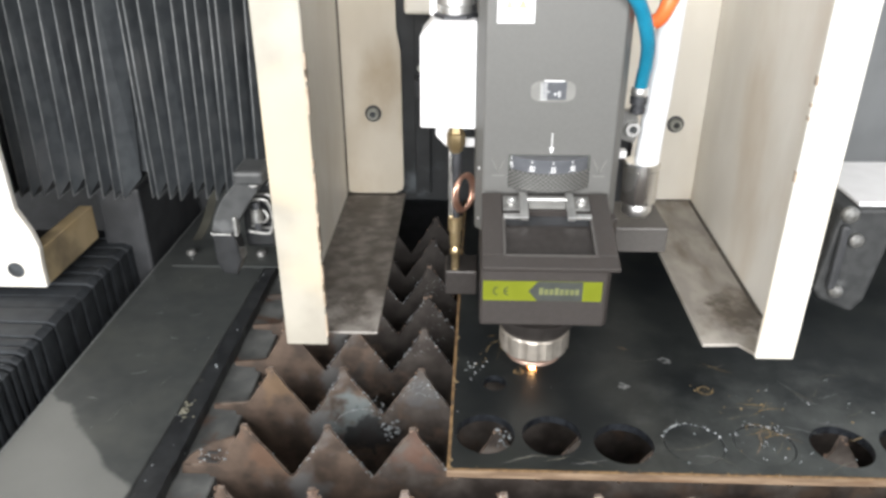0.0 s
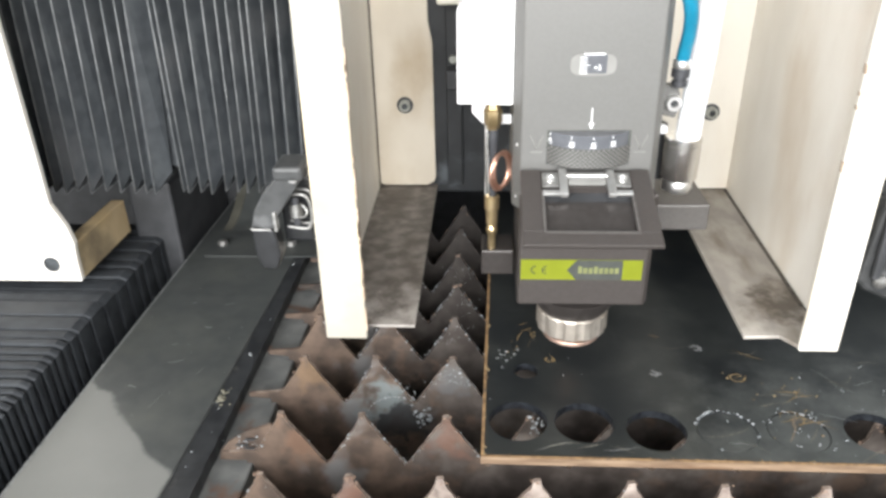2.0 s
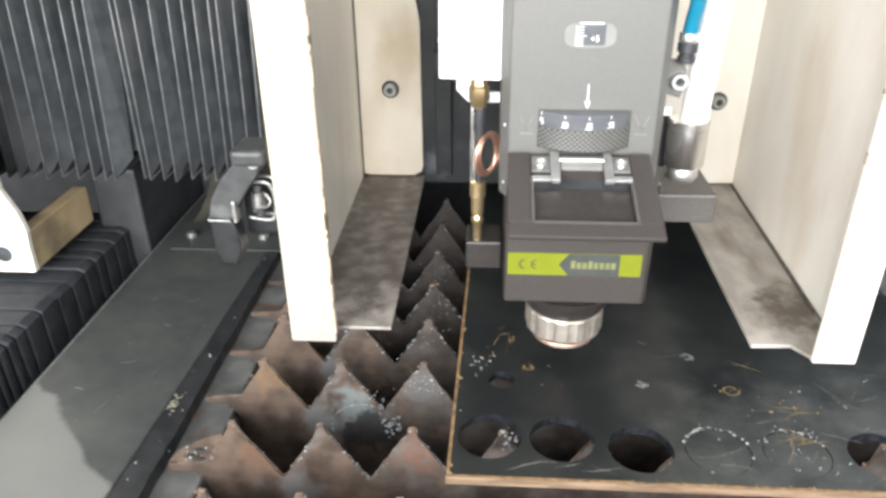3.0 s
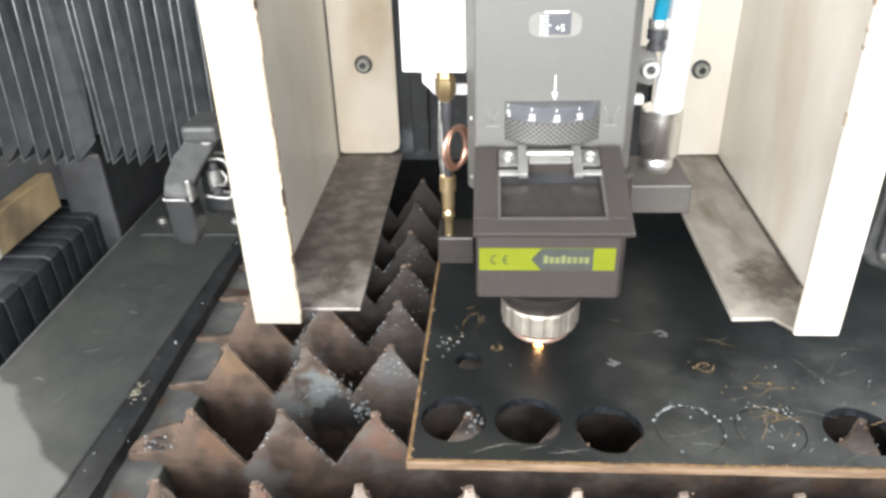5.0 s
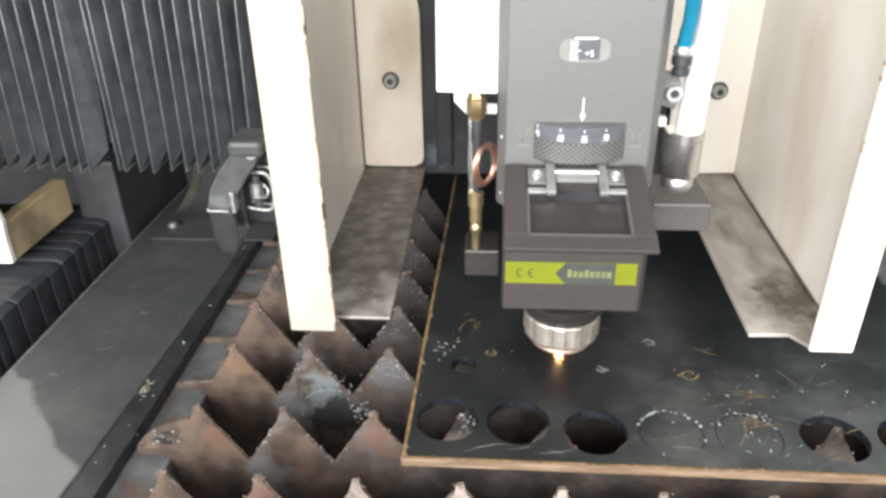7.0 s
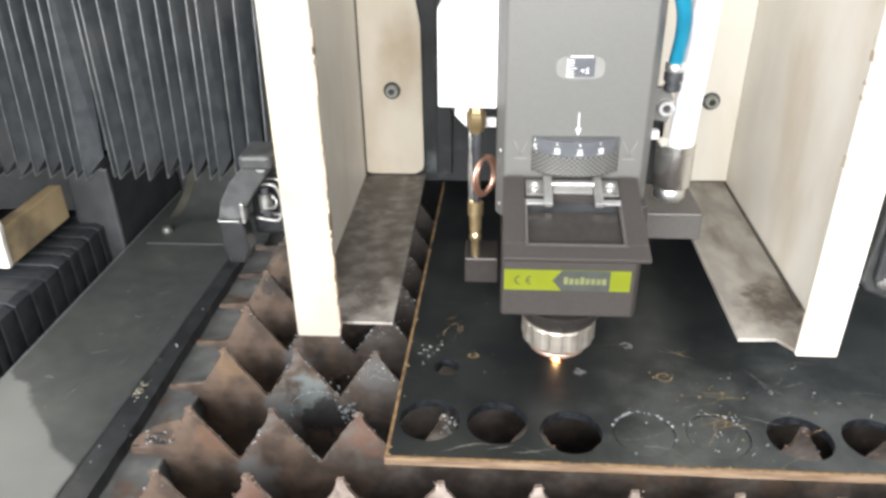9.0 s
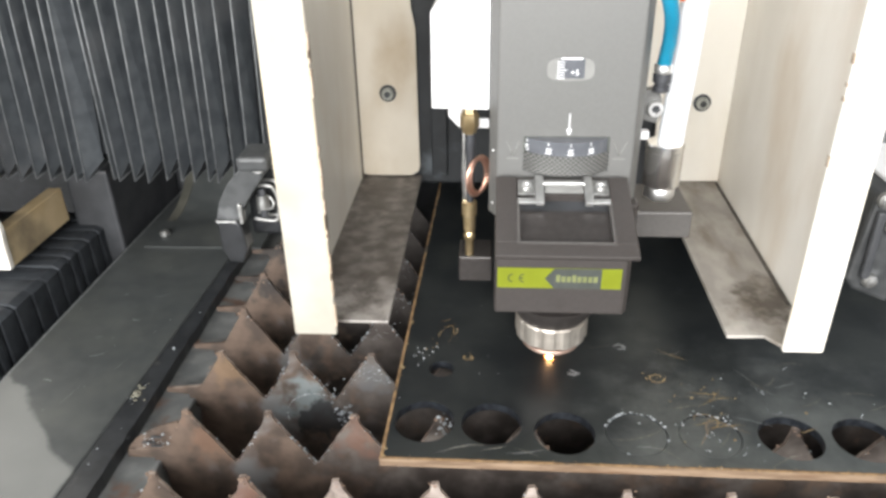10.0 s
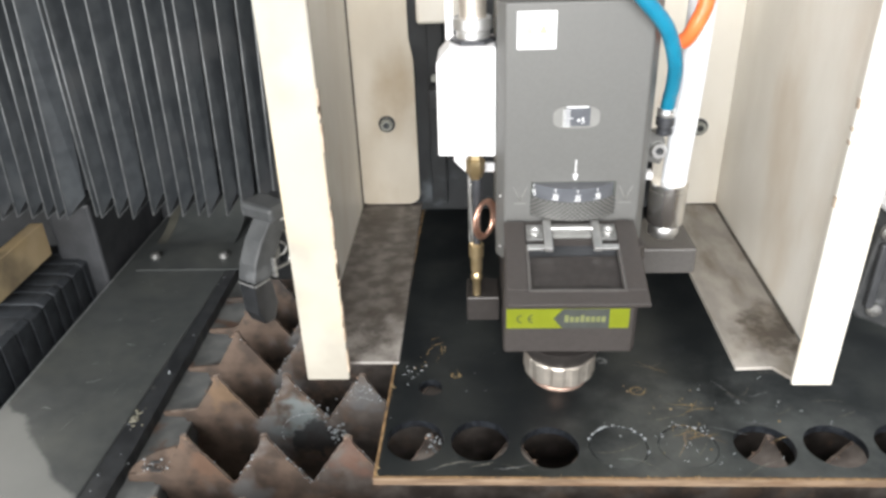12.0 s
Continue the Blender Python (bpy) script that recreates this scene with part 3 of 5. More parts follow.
def side_rail():
    t = thing("side_rail", (0, 0, -0.9), "dark painted steel side rail of the cutting bed, paint worn pale", "machine rail")
    part("rail_beam", prism([(-0.405, -0.9), (-0.2674, -0.9), (-0.2642, 0.0), (-0.2512, 0.4), (-0.2450, 1.2), (-0.392, 1.2)], "z", -0.9, -0.05, 0.002), RAIL, t, "dark grey rail top with a worn pale patch")
    rag = random.Random(61)
    ys = [-0.9 + 0.012 * k for k in range(176)]
    near = [(-0.2673, -0.9), (-0.2641, 0.0), (-0.2511, 0.4), (-0.2449, 1.2)]
    far_side = [(-0.2450 + 0.0120 * (y + 0.9) / 2.1 + (rag.uniform(-0.0010, 0.0004) if -0.2 < y < 0.6 else 0.0), y) for y in ys]
    part("angle_bar", prism([near[0]] + far_side + near[:0:-1], "z", -0.16, -0.0515, 0.0), BLACK_EDGE, t, "black chipped angle bar along the rail")
    part("worn_edge", prism([(-0.4048, -0.9), (-0.4026, -0.9), (-0.3900, 1.2), (-0.3918, 1.2)], "z", -0.0510, -0.0496), SCRATCH, t, "pale worn edge of the rail")
    for cx, cy, L, a in SCUFFS:
        sc, last = bmesh.new(), None
        for k in range(8):
            u = (k / 7 - 0.5) * L
            w = 0.0009 * math.sin(math.pi * (k + 0.5) / 8) * rag.uniform(0.5, 1.2)
            px, py = cx + u * math.cos(a), cy + u * math.sin(a) + 0.002 * math.sin(k * 0.5 + cx * 70)
            now = (sc.verts.new((px, py - w, -0.0494)), sc.verts.new((px, py + w, -0.0494)))
            if last:
                sc.faces.new((last[0], now[0], now[1], last[1]))
            last = now
        bmesh.ops.recalc_face_normals(sc, faces=sc.faces)
        part("scuff", sc, SCRATCH, t, "pale scuff in the paint")
    clump = [(-0.254 + rag.gauss(0, 0.004), 0.128 + rag.gauss(0, 0.010), -0.0508, rag.uniform(0.0010, 0.0030)) for _ in range(22)]
    stuff(part("paint_crumb", drops(clump, 15, 0.14), FLECK, t, "olive paint flecks on the angle bar"))
    part("comb_ledge", box(-0.2445, -0.205, -0.9, 1.2, -0.20, -0.066, 0.002), GREY_RAIL, t, "grey ledge with rust under the slat ends")
    rng = random.Random(4)
    stuff(part("spatter", drops([(-0.253 + 0.006 * y + rng.uniform(-0.008, 0.008), y, -0.0505, rng.uniform(0.0005, 0.0013)) for y in [rng.uniform(0.0, 0.5) for _ in range(12)]], 5), SLAG, t, "grey weld spatter"))
    stuff(part("grit", drops([(rng.uniform(-0.39, -0.26), rng.uniform(0.05, 0.40), -0.0498, rng.uniform(0.0004, 0.0009)) for _ in range(20)], 6, 0.4), SCRATCH, t, "pale grit specks"))
    return t


side_rail()


def end_cover():
    """The bolted cover at the far end of the rail, rising in a curve behind."""
    t = thing("end_cover", (-0.3, 0.5, -0.049), "dark bolted cover plate curving up at the rail's end", "cover plate")
    part("plate", box(-0.374, -0.218, 0.418, 0.78, -0.0495, -0.0481, 0.0), RAIL, t)
    lip = [(0.490, -0.0460)] + [(0.490 + 0.125 * math.sin(a), 0.0660 - 0.112 * math.cos(a)) for a in [0.06 * k for k in range(1, 26)]] + [(0.66, 0.064), (0.66, -0.0460)]
    part("curved_back", (prism(lip, "x", -0.3590, -0.2600)), RAIL, t, "dark cover curving upwards")
    part("curved_edge", (prism(lip, "x", -0.3725, -0.3595)), OLIVE, t, "olive edge of the curved cover")
    for x in (-0.360, -0.264):
        part("cover_bolt", turned([(0.007, 0), (0.007, 0.003), (0.005, 0.0055), (0.0003, 0.006)], (x, 0.453, -0.0481), 16), ZINC, t, "bright round bolt head")
    return t


end_cover()

PITCH, FIRST = 0.0714, -0.172


def slat_outline(rng):
    """Saw-toothed upper edge with small nibs on the tips, uneven from burning."""
    top = []
    for k in range(0, 13):
        x = FIRST + k * PITCH + rng.uniform(-0.0015, 0.0015)
        tip = -0.0075 + rng.uniform(-0.0015, 0.0003)
        if k == 0:
            top += [(x - 0.026, -0.050)]
        top += [(x - 0.0042, tip - 0.008 + rng.uniform(-0.001, 0.001)), (x - 0.0030, tip - 0.001), (x + 0.0022, tip), (x + 0.0038, tip - 0.0075)]
        if k < 12:
            for f in (0.13, 0.26, 0.38, 0.5, 0.63, 0.76, 0.88):
                top.append((x + 0.0038 + (PITCH / 2 - 0.005) * f, tip - 0.0075 - 0.0485 * f + rng.uniform(-0.0012, 0.0010)))
            top += [(x + PITCH / 2 - 0.0012, -0.0635), (x + PITCH / 2 + 0.0012, -0.0635)]
            for f in (0.88, 0.76, 0.63, 0.5, 0.38, 0.26, 0.13):
                top.append((x + PITCH - 0.0042 - (PITCH / 2 - 0.0054) * f, tip - 0.0085 - 0.0475 * f + rng.uniform(-0.0012, 0.0010)))
    xe = top[-1][0] + 0.02
    return top + [(xe, -0.06), (xe, -0.17), (-0.202, -0.17), (-0.202, -0.076), (-0.236, -0.074), (-0.238, -0.069), (-0.210, -0.066), (-0.211, -0.061), (-0.232, -0.059), (-0.232, -0.0545), (-0.203, -0.052)]


# The first six rows are unseen, carried on forward to block low light.
SLAT_ROWS = [-0.4700, -0.3945, -0.3185, -0.2425, -0.1665, -0.0905, -0.0145, 0.0575, 0.1415, 0.2135, 0.286, 0.354, 0.425, 0.496]
for i, y in enumerate(SLAT_ROWS, -6):
    rng = random.Random(20 + i)
    s = thing("support_slat", (0.2, y, -0.17), "rusty saw-toothed steel slat under the sheet", "support slat", "slats of the cutting bed")
    blade = prism(slat_outline(rng), "y", y - 0.0016, y + 0.0016)
    blade.normal_update()
    # Hood's shade painted in: rear rows keep no pale edge.
    for f in blade.faces:
        f.material_index = 1 if abs(f.normal.y) < 0.5 and y < 0.2 else 0
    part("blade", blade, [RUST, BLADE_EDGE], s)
    lumps, rusty = [], []
    for k in range(0, 13):
        x = FIRST + k * PITCH
        heavy = (k in (1, 2) and 1 <= i <= 5)
        for side in (-1, 1):
            for _ in range(30 if heavy else 9):
                f = rng.random() ** (0.7 if heavy else 1.4)
                px, pz = x + side * (0.003 + f * (PITCH / 2 - 0.004)), -0.015 - f * 0.048
                (lumps if rng.random() < (0.75 if heavy else 0.2) else rusty).append((px + rng.uniform(-0.001, 0.001), y - 0.0016 + rng.uniform(-0.001, 0.003), pz + rng.uniform(-0.002, 0.0015), rng.uniform(0.0003, 0.0009) * rng.choice((1, 1, 1.7))))
        for _ in range(5):
            rusty.append((x + rng.uniform(-0.004, 0.004), y + rng.uniform(-0.002, 0.002), -0.009 - abs(rng.gauss(0, 0.003)), rng.uniform(0.0008, 0.0019)))
    if i == 1:
        lumps += [(-0.206 + rng.gauss(0, 0.007), y - 0.0025 + rng.uniform(-0.003, 0.002), -0.0405 + rng.gauss(0, 0.003), rng.uniform(0.0005, 0.0015)) for _ in range(16)]
        for x, z, w in ((-0.2120, -0.0455, 0.0060), (-0.2040, -0.0390, 0.0045), (-0.2060, -0.0490, 0.0050)):
            part("burnt_slot", box(x - w, x + w, y - 0.0020, y - 0.0014, z - 0.0011, z + 0.0011, 0.0002), BACK, s, "dark slot burnt through the slat's end")
        ear = [(-0.237, -0.068), (-0.234, -0.056), (-0.226, -0.046), (-0.214, -0.037), (-0.200, -0.030), (-0.184, -0.024), (-0.182, -0.060), (-0.205, -0.066)]
        part("end_ear", prism(ear, "y", y + 0.0018, y + 0.0046), RUST, s, "rusty ear welded to the slat's end")
    if i == 2:
        # molten metal that froze in the notch between two teeth
        x = FIRST + 1.5 * PITCH
        lumps += [(x + rng.gauss(0, 0.008), y - 0.001 + rng.uniform(-0.003, 0.003), -0.058 + abs(rng.gauss(0, 0.008)), rng.uniform(0.0004, 0.0011)) for _ in range(16)]
    if i == 2:
        lumps += [(-0.057 + rng.gauss(0, 0.006), y - 0.0022 + rng.uniform(-0.002, 0.001), -0.080 + rng.gauss(0, 0.006), rng.uniform(0.0008, 0.0024)) for _ in range(30)]
        lumps += [(-0.085 + 0.03 * math.cos(a), y - 0.0016, -0.082 + 0.026 * math.sin(a), rng.uniform(0.0004, 0.0011)) for a in [rng.uniform(0.6, 3.4) for _ in range(40)]]
        lumps += [(-0.030 + rng.gauss(0, 0.009), y - 0.0016, -0.032 + rng.gauss(0, 0.008), rng.uniform(0.0003, 0.0008)) for _ in range(30)]
    if i in (3, 4, 5):
        # spatter frosted on the teeth beside the sheet
        lumps += [(-0.024 + rng.gauss(0, 0.012), y - 0.0018, -0.034 + rng.gauss(0, 0.011), rng.uniform(0.0002, 0.0008)) for _ in range(22)]
    stuff(part("slag", drops(lumps, i), SLAG, s, "pale grey slag drops"))
    stuff(part("rust_crust", drops(rusty, 50 + i), RUSTY_DROPS, s, "brown rust crumbs"))

# Unseen rail added to shut low light out from under the slats.
front_rail = thing("front_rail", (0.3, -0.57, -0.9), "unseen dark front rail, added to keep light out of the bed", "machine rail")
part("beam", box(-0.205, 1.15, -0.60, -0.54, -0.9, -0.05, 0.002), BLACK_EDGE, front_rail)
bed = thing("bed_tray", (0.3, 0.3, -0.62), "dark dirty scrap tray under the slats", "scrap tray")
part("tray_floor", box(-0.205, 1.1, -0.9, 1.2, -0.62, -0.6), DARK, bed)
part("tray_wall", box(1.1, 1.15, -0.9, 1.2, -0.9, -0.05), DARK, bed)
part("tray_end", box(-0.205, 1.1, 1.2, 1.25, -0.9, -0.05), DARK, bed)

HOLES = [(0.0305, 0.0430, 0.0238), (0.0842, 0.0425, 0.0240), (0.1412, 0.0345, 0.0238), (0.1970, 0.0355, 0.0238), (0.2530, 0.0360, 0.0238), (0.3140, 0.0365, 0.0240), (0.3700, 0.0370, 0.0240), (0.4265, 0.0375, 0.0240), (0.0400, 0.1108, 0.0108)]
THICK = 0.007


def sheet():
    bm = bmesh.new()
    edges = []
    loops = [[(0.0, 0.0), (0.80, 0.0), (0.815, 0.95), (0.017, 0.95)]]
    for n_, (x, y, r) in enumerate(HOLES):
        loops.append([(x + r * math.cos(2 * math.pi * k / 56), y + r * math.sin(2 * math.pi * k / 56)) for k in range(56)])
    for loop in loops:
        vs = [bm.verts.new((x, y, 0)) for x, y in loop]
        edges += [bm.edges.new((vs[k], vs[(k + 1) % len(vs)])) for k in range(len(vs))]
    bmesh.ops.triangle_fill(bm, use_beauty=True, use_dissolve=False, edges=edges)
    for f in bm.faces:
        if f.normal.z < 0:
            f.normal_flip()
    out = bmesh.ops.extrude_face_region(bm, geom=bm.faces[:])
    bmesh.ops.translate(bm, verts=[v for v in out["geom"] if isinstance(v, bmesh.types.BMVert)], vec=(0, 0, -THICK))
    bmesh.ops.recalc_face_normals(bm, faces=bm.faces)
    for f in bm.faces:
        if abs(f.normal.z) < 0.5:
            c = f.calc_center_median()
            f.material_index = 2 if any((c.x - x) ** 2 + (c.y - y) ** 2 < (r * 1.05) ** 2 for x, y, r in HOLES) else 1
    t = thing("steel_sheet", (0.4, 0.4, -THICK), "black steel sheet with cut round holes, resting on slats", "steel sheet")
    part("sheet", bm, [SHEET, SHEET_EDGE, HOLE_EDGE], t)
    rim = box(0.0, 0.80, 0.0002, 0.0021, -0.0005, 0.0003)
    edge = prism([(0.0002, 0.002), (0.0026, 0.002), (0.0196, 0.95), (0.0172, 0.95)], "z", -0.0005, 0.0003)
    part("rust_rim", rim, RIM_RUST, t, "thin rusty rim along the edge")
    part("rust_rim", edge, RIM_RUST, t, "thin rusty rim along the edge")
    rng = random.Random(8)
    gold, pale = [], []
    for cx, cy, n_, sp in [(0.0625, 0.1281, 5, 0.003), (0.2254, 0.1051, 7, 0.006), (0.0458, 0.1695, 5, 0.004), (0.030, 0.14, 6, 0.016), (0.27, 0.084, 10, 0.022), (0.26, 0.05, 14, 0.03)]:
        gold += [(cx + rng.gauss(0, sp), cy + rng.gauss(0, sp), 0.0003, rng.uniform(0.0005, 0.0014)) for _ in range(n_)]
    gold += [(0.001 + 0.018 * y + rng.uniform(0, 0.003), y, 0.0002, rng.uniform(0.0005, 0.0016)) for y in [rng.uniform(0, 0.5) for _ in range(40)]]
    gold += [(x, rng.uniform(0.0005, 0.004), 0.0002, rng.uniform(0.0004, 0.0010)) for x in [rng.uniform(0, 0.45) for _ in range(50)]]
    for cx, cy, n_, sp in [(0.024, 0.13, 16, 0.009), (0.1545, 0.1095, 5, 0.0025), (0.3, 0.09, 12, 0.03), (0.25, 0.045, 26, 0.03), (0.196, 0.0575, 12, 0.012), (0.34, 0.09, 10, 0.05), (0.12, 0.10, 10, 0.05), (0.09, 0.15, 14, 0.05)]:
        pale += [(cx + rng.gauss(0, sp), cy + rng.gauss(0, sp * 0.6), 0.0003, rng.uniform(0.0003, 0.0009)) for _ in range(max(3, n_ // 2))]
    far = lambda q: all((q[0] - x) ** 2 + (q[1] - y) ** 2 > (r + 0.002) ** 2 for x, y, r in HOLES if r < 0.02 or x not in (0.1970, 0.2530)) and q[0] > 0.002 and q[1] > 0.001
    stuff(part("rust_dirt", drops([q for q in gold if far(q)], 9, 0.15), GOLD_MARK, t, "rusty golden flecks"))
    stuff(part("spatter", drops([q for q in pale if far(q)], 10, 0.3), SLAG, t, "pale spatter specks"))
    # scratches
    for cx, cy, L, a in [(0.262, 0.086, 0.030, -0.2), (0.272, 0.080, 0.022, 0.15), (0.31, 0.094, 0.022, -0.7), (0.255, 0.052, 0.026, 0.3), (0.268, 0.047, 0.03, 0.1), (0.045, 0.155, 0.018, 1.3), (0.051, 0.160, 0.016, 1.5), (0.043, 0.178, 0.014, 0.3), (0.165, 0.170, 0.010, -0.3), (0.33, 0.10, 0.02, 0.2), (0.205, 0.020, 0.022, -0.12), (0.290, 0.054, 0.030, -0.25), (0.315, 0.064, 0.028, -0.15), (0.33, 0.045, 0.016, 0.2), (0.300, 0.112, 0.020, -0.9), (0.245, 0.140, 0.030, -0.6), (0.056, 0.013, 0.03, 0.3), (0.110, 0.012, 0.03, 0.1)]:
        last, sc = None, bmesh.new()
        for k in range(9):
            u = (k / 8 - 0.5) * L
            w = 0.0006 * (1 - abs(k / 4 - 1)) + 0.0001
            px, py = cx + u * math.cos(a), cy + u * math.sin(a) + 0.0012 * math.sin(k * 0.45 + cx * 90) + 0.0004 * math.sin(k * 2.1)
            now = (sc.verts.new((px, py - w, 0.0004)), sc.verts.new((px, py + w, 0.0004)))
            if last:
                sc.faces.new((last[0], now[0], now[1], last[1]))
            last = now
        bmesh.ops.recalc_face_normals(sc, faces=sc.faces)
        part("scratch", sc, SCRATCH if cy < 0.03 or (cx > 0.28 and cy > 0.05) else GOLD_MARK, t, "thin scratch")
    # dried splashes: thin wandering streaks with blots along them
    rr = random.Random(91)
    for cx, cy, L, a, w, mat in [(0.262, 0.0785, 0.050, -0.10, 0.0011, DUST), (0.268, 0.0740, 0.034, 0.22, 0.0008, GOLD_MARK), (0.245, 0.0640, 0.036, -0.16, 0.0010, DUST), (0.262, 0.0570, 0.030, 0.30, 0.0013, DUST), (0.256, 0.0480, 0.026, 1.25, 0.0019, SMEAR), (0.271, 0.0500, 0.036, 0.08, 0.0018, SMEAR), (0.249, 0.0350, 0.026, 1.05, 0.0016, SMEAR), (0.266, 0.0300, 0.022, 0.6, 0.0010, DUST), (0.198, 0.0285, 0.044, -0.03, 0.0012, DUST), (0.215, 0.0225, 0.030, 0.12, 0.0008, DUST), (0.064, 0.0130, 0.034, 0.20, 0.0013, DUST), (0.086, 0.0150, 0.022, 0.35, 0.0011, DUST), (0.112, 0.0140, 0.022, -0.12, 0.0009, DUST), (0.310, 0.1010, 0.024, -0.55, 0.0010, DUST), (0.322, 0.1030, 0.018, 0.35, 0.0008, DUST), (0.345, 0.0720, 0.030, -0.08, 0.0008, DUST), (0.300, 0.0130, 0.034, 0.75, 0.0009, DUST), (0.240, 0.1380, 0.034, -0.55, 0.0007, DUST), (0.034, 0.1660, 0.018, 1.50, 0.0010, GOLD_MARK), (0.049, 0.1700, 0.020, 1.55, 0.0009, GOLD_MARK), (0.040, 0.1870, 0.012, 0.30, 0.0010, GOLD_MARK), (0.180, 0.1530, 0.026, 0.3, 0.0007, DUST), (0.345, 0.1280, 0.030, 0.1, 0.0007, DUST), (0.385, 0.0870, 0.030, -0.3, 0.0009, DUST), (0.395, 0.0750, 0.022, 0.4, 0.0011, DUST)]:
        sm, last, bend, p1 = bmesh.new(), None, rr.uniform(-0.9, 0.9), rr.uniform(0, 6)
        px, py, turn = cx - L / 2 * math.cos(a), cy - L / 2 * math.sin(a), a - bend / 2
        for k in range(19):
            wide = 0.62 * w * (0.25 + abs(math.sin(k * 0.9 + p1)) * rr.uniform(0.3, 1.2)) * math.sin(math.pi * (k + 0.6) / 19.2)
            now = [sm.verts.new((px - s_ * wide * math.sin(turn), py + s_ * wide * math.cos(turn), 0.00042)) for s_ in (-1, 1)]
            if last:
                sm.faces.new((last[0], now[0], now[1], last[1]))
            last = now
            turn += bend / 18 + rr.uniform(-0.15, 0.15)
            px, py = px + L / 18 * math.cos(turn), py + L / 18 * math.sin(turn)
        bmesh.ops.recalc_face_normals(sm, faces=sm.faces)
        part("splash_mark", sm, mat, t, "dried splash mark")
    # bright beads of spatter round the uncut discs
    beads = [(0.197 + 0.0245 * math.cos(a), 0.0360 + 0.0245 * math.sin(a), 0.0004, rr.uniform(0.0004, 0.0013)) for a in (0.35, 0.55, 0.95, 1.0, 1.05, 1.55, 1.62, 1.9, 2.05, 2.12, 2.55, 2.8)]
    beads += [(x + rr.gauss(0, 0.0012), y + rr.gauss(0, 0.0012), 0.0004, rr.uniform(0.0003, 0.0009)) for x, y in [(0.234, 0.049), (0.234, 0.047), (0.2435, 0.0585), (0.2470, 0.0605), (0.2530, 0.0600), (0.2665, 0.0570), (0.2710, 0.0500), (0.272, 0.0585), (0.2560, 0.0400), (0.2500, 0.0340), (0.2600, 0.0320), (0.2480, 0.0200), (0.2630, 0.0215), (0.2870, 0.0265), (0.2740, 0.0180), (0.307, 0.092), (0.308, 0.091), (0.3385, 0.1235), (0.021, 0.134), (0.025, 0.139), (0.029, 0.1365), (0.017, 0.128), (0.0235, 0.124), (0.033, 0.143), (0.157, 0.109), (0.155, 0.110), (0.343, 0.0905), (0.362, 0.0785), (0.378, 0.0640)] for _ in range(2)]
    stuff(part("bead", drops(beads, 12, 0.5), BEAD, t, "bright steel spatter beads"))
    # dried rings and smears
    for cx, cy, r, w, stuff_, rough_seed in [(0.2254, 0.1051, 0.0062, 0.0021, GOLD_MARK, 1), (0.0625, 0.1281, 0.0042, 0.0016, GOLD_MARK, 2), (0.1545, 0.1095, 0.0030, 0.0048, SCRATCH, 3), (0.200, 0.150, 0.0042, 0.0040, SCRATCH, 4), (0.253, 0.052, 0.0100, 0.0013, GOLD_MARK, 5)]:
        rr = random.Random(rough_seed)
        sm, rows_ = bmesh.new(), []
        for k in range(27):
            a = 2 * math.pi * k / 26 * (0.86 if rough_seed != 5 else 0.6) + rough_seed
            ri, ro = r - w * rr.uniform(0.2, 0.6), r + w * rr.uniform(0.1, 0.7)
            rows_.append((sm.verts.new((cx + ri * math.cos(a), cy + 0.85 * ri * math.sin(a), 0.00045)), sm.verts.new((cx + ro * math.cos(a), cy + 0.85 * ro * math.sin(a), 0.00045))))
        for a_, b_ in zip(rows_, rows_[1:]):
            sm.faces.new((a_[0], a_[1], b_[1], b_[0]))
        part("dried_ring", sm, stuff_, t, "dried ring mark")
    rr = random.Random(44)
    bits = [(0.046 + rr.gauss(0, 0.003), 0.047 + rr.gauss(0, 0.006), -0.0075 + rr.gauss(0, 0.001), rr.uniform(0.0006, 0.0020)) for _ in range(16)]
    bits += [(0.150 + rr.gauss(0, 0.006), 0.0135 + rr.gauss(0, 0.001), -0.006, rr.uniform(0.0006, 0.0020)) for _ in range(12)]
    stuff(part("hole_slag", drops(bits, 11), SLAG, t, "pale slag hanging in the holes"))
    return t


sheet()
for x, y, r, tilt in [(0.1970, 0.0355, 0.0238, 0.6), (0.2530, 0.0360, 0.0238, -0.3)]:
    d = thing("cut_disc", (x, y, -THICK), "dark round steel blank still lying in its cut", "steel disc", "cut discs")
    part("disc", turned([(r - 0.0006, -THICK - 0.0004), (r - 0.0006, -0.0006), (r - 0.0009, -0.0003)], (x, y, 0), 56), [SHEET], d)
    rng = random.Random(int(x * 1000))
    stuff(part("rim_spatter", drops([(x + r * math.cos(a), y + r * math.sin(a), 0.0003, rng.uniform(0.0004, 0.0014)) for a in [rng.gauss(1.1 if rng.random() < 0.5 else 2.3, 0.25) if rng.random() < 0.85 else rng.uniform(0, 6.3) for _ in range(18 if tilt > 0 else 6)]], 3, 0.5), SLAG, d, "bright spatter along the cut"))


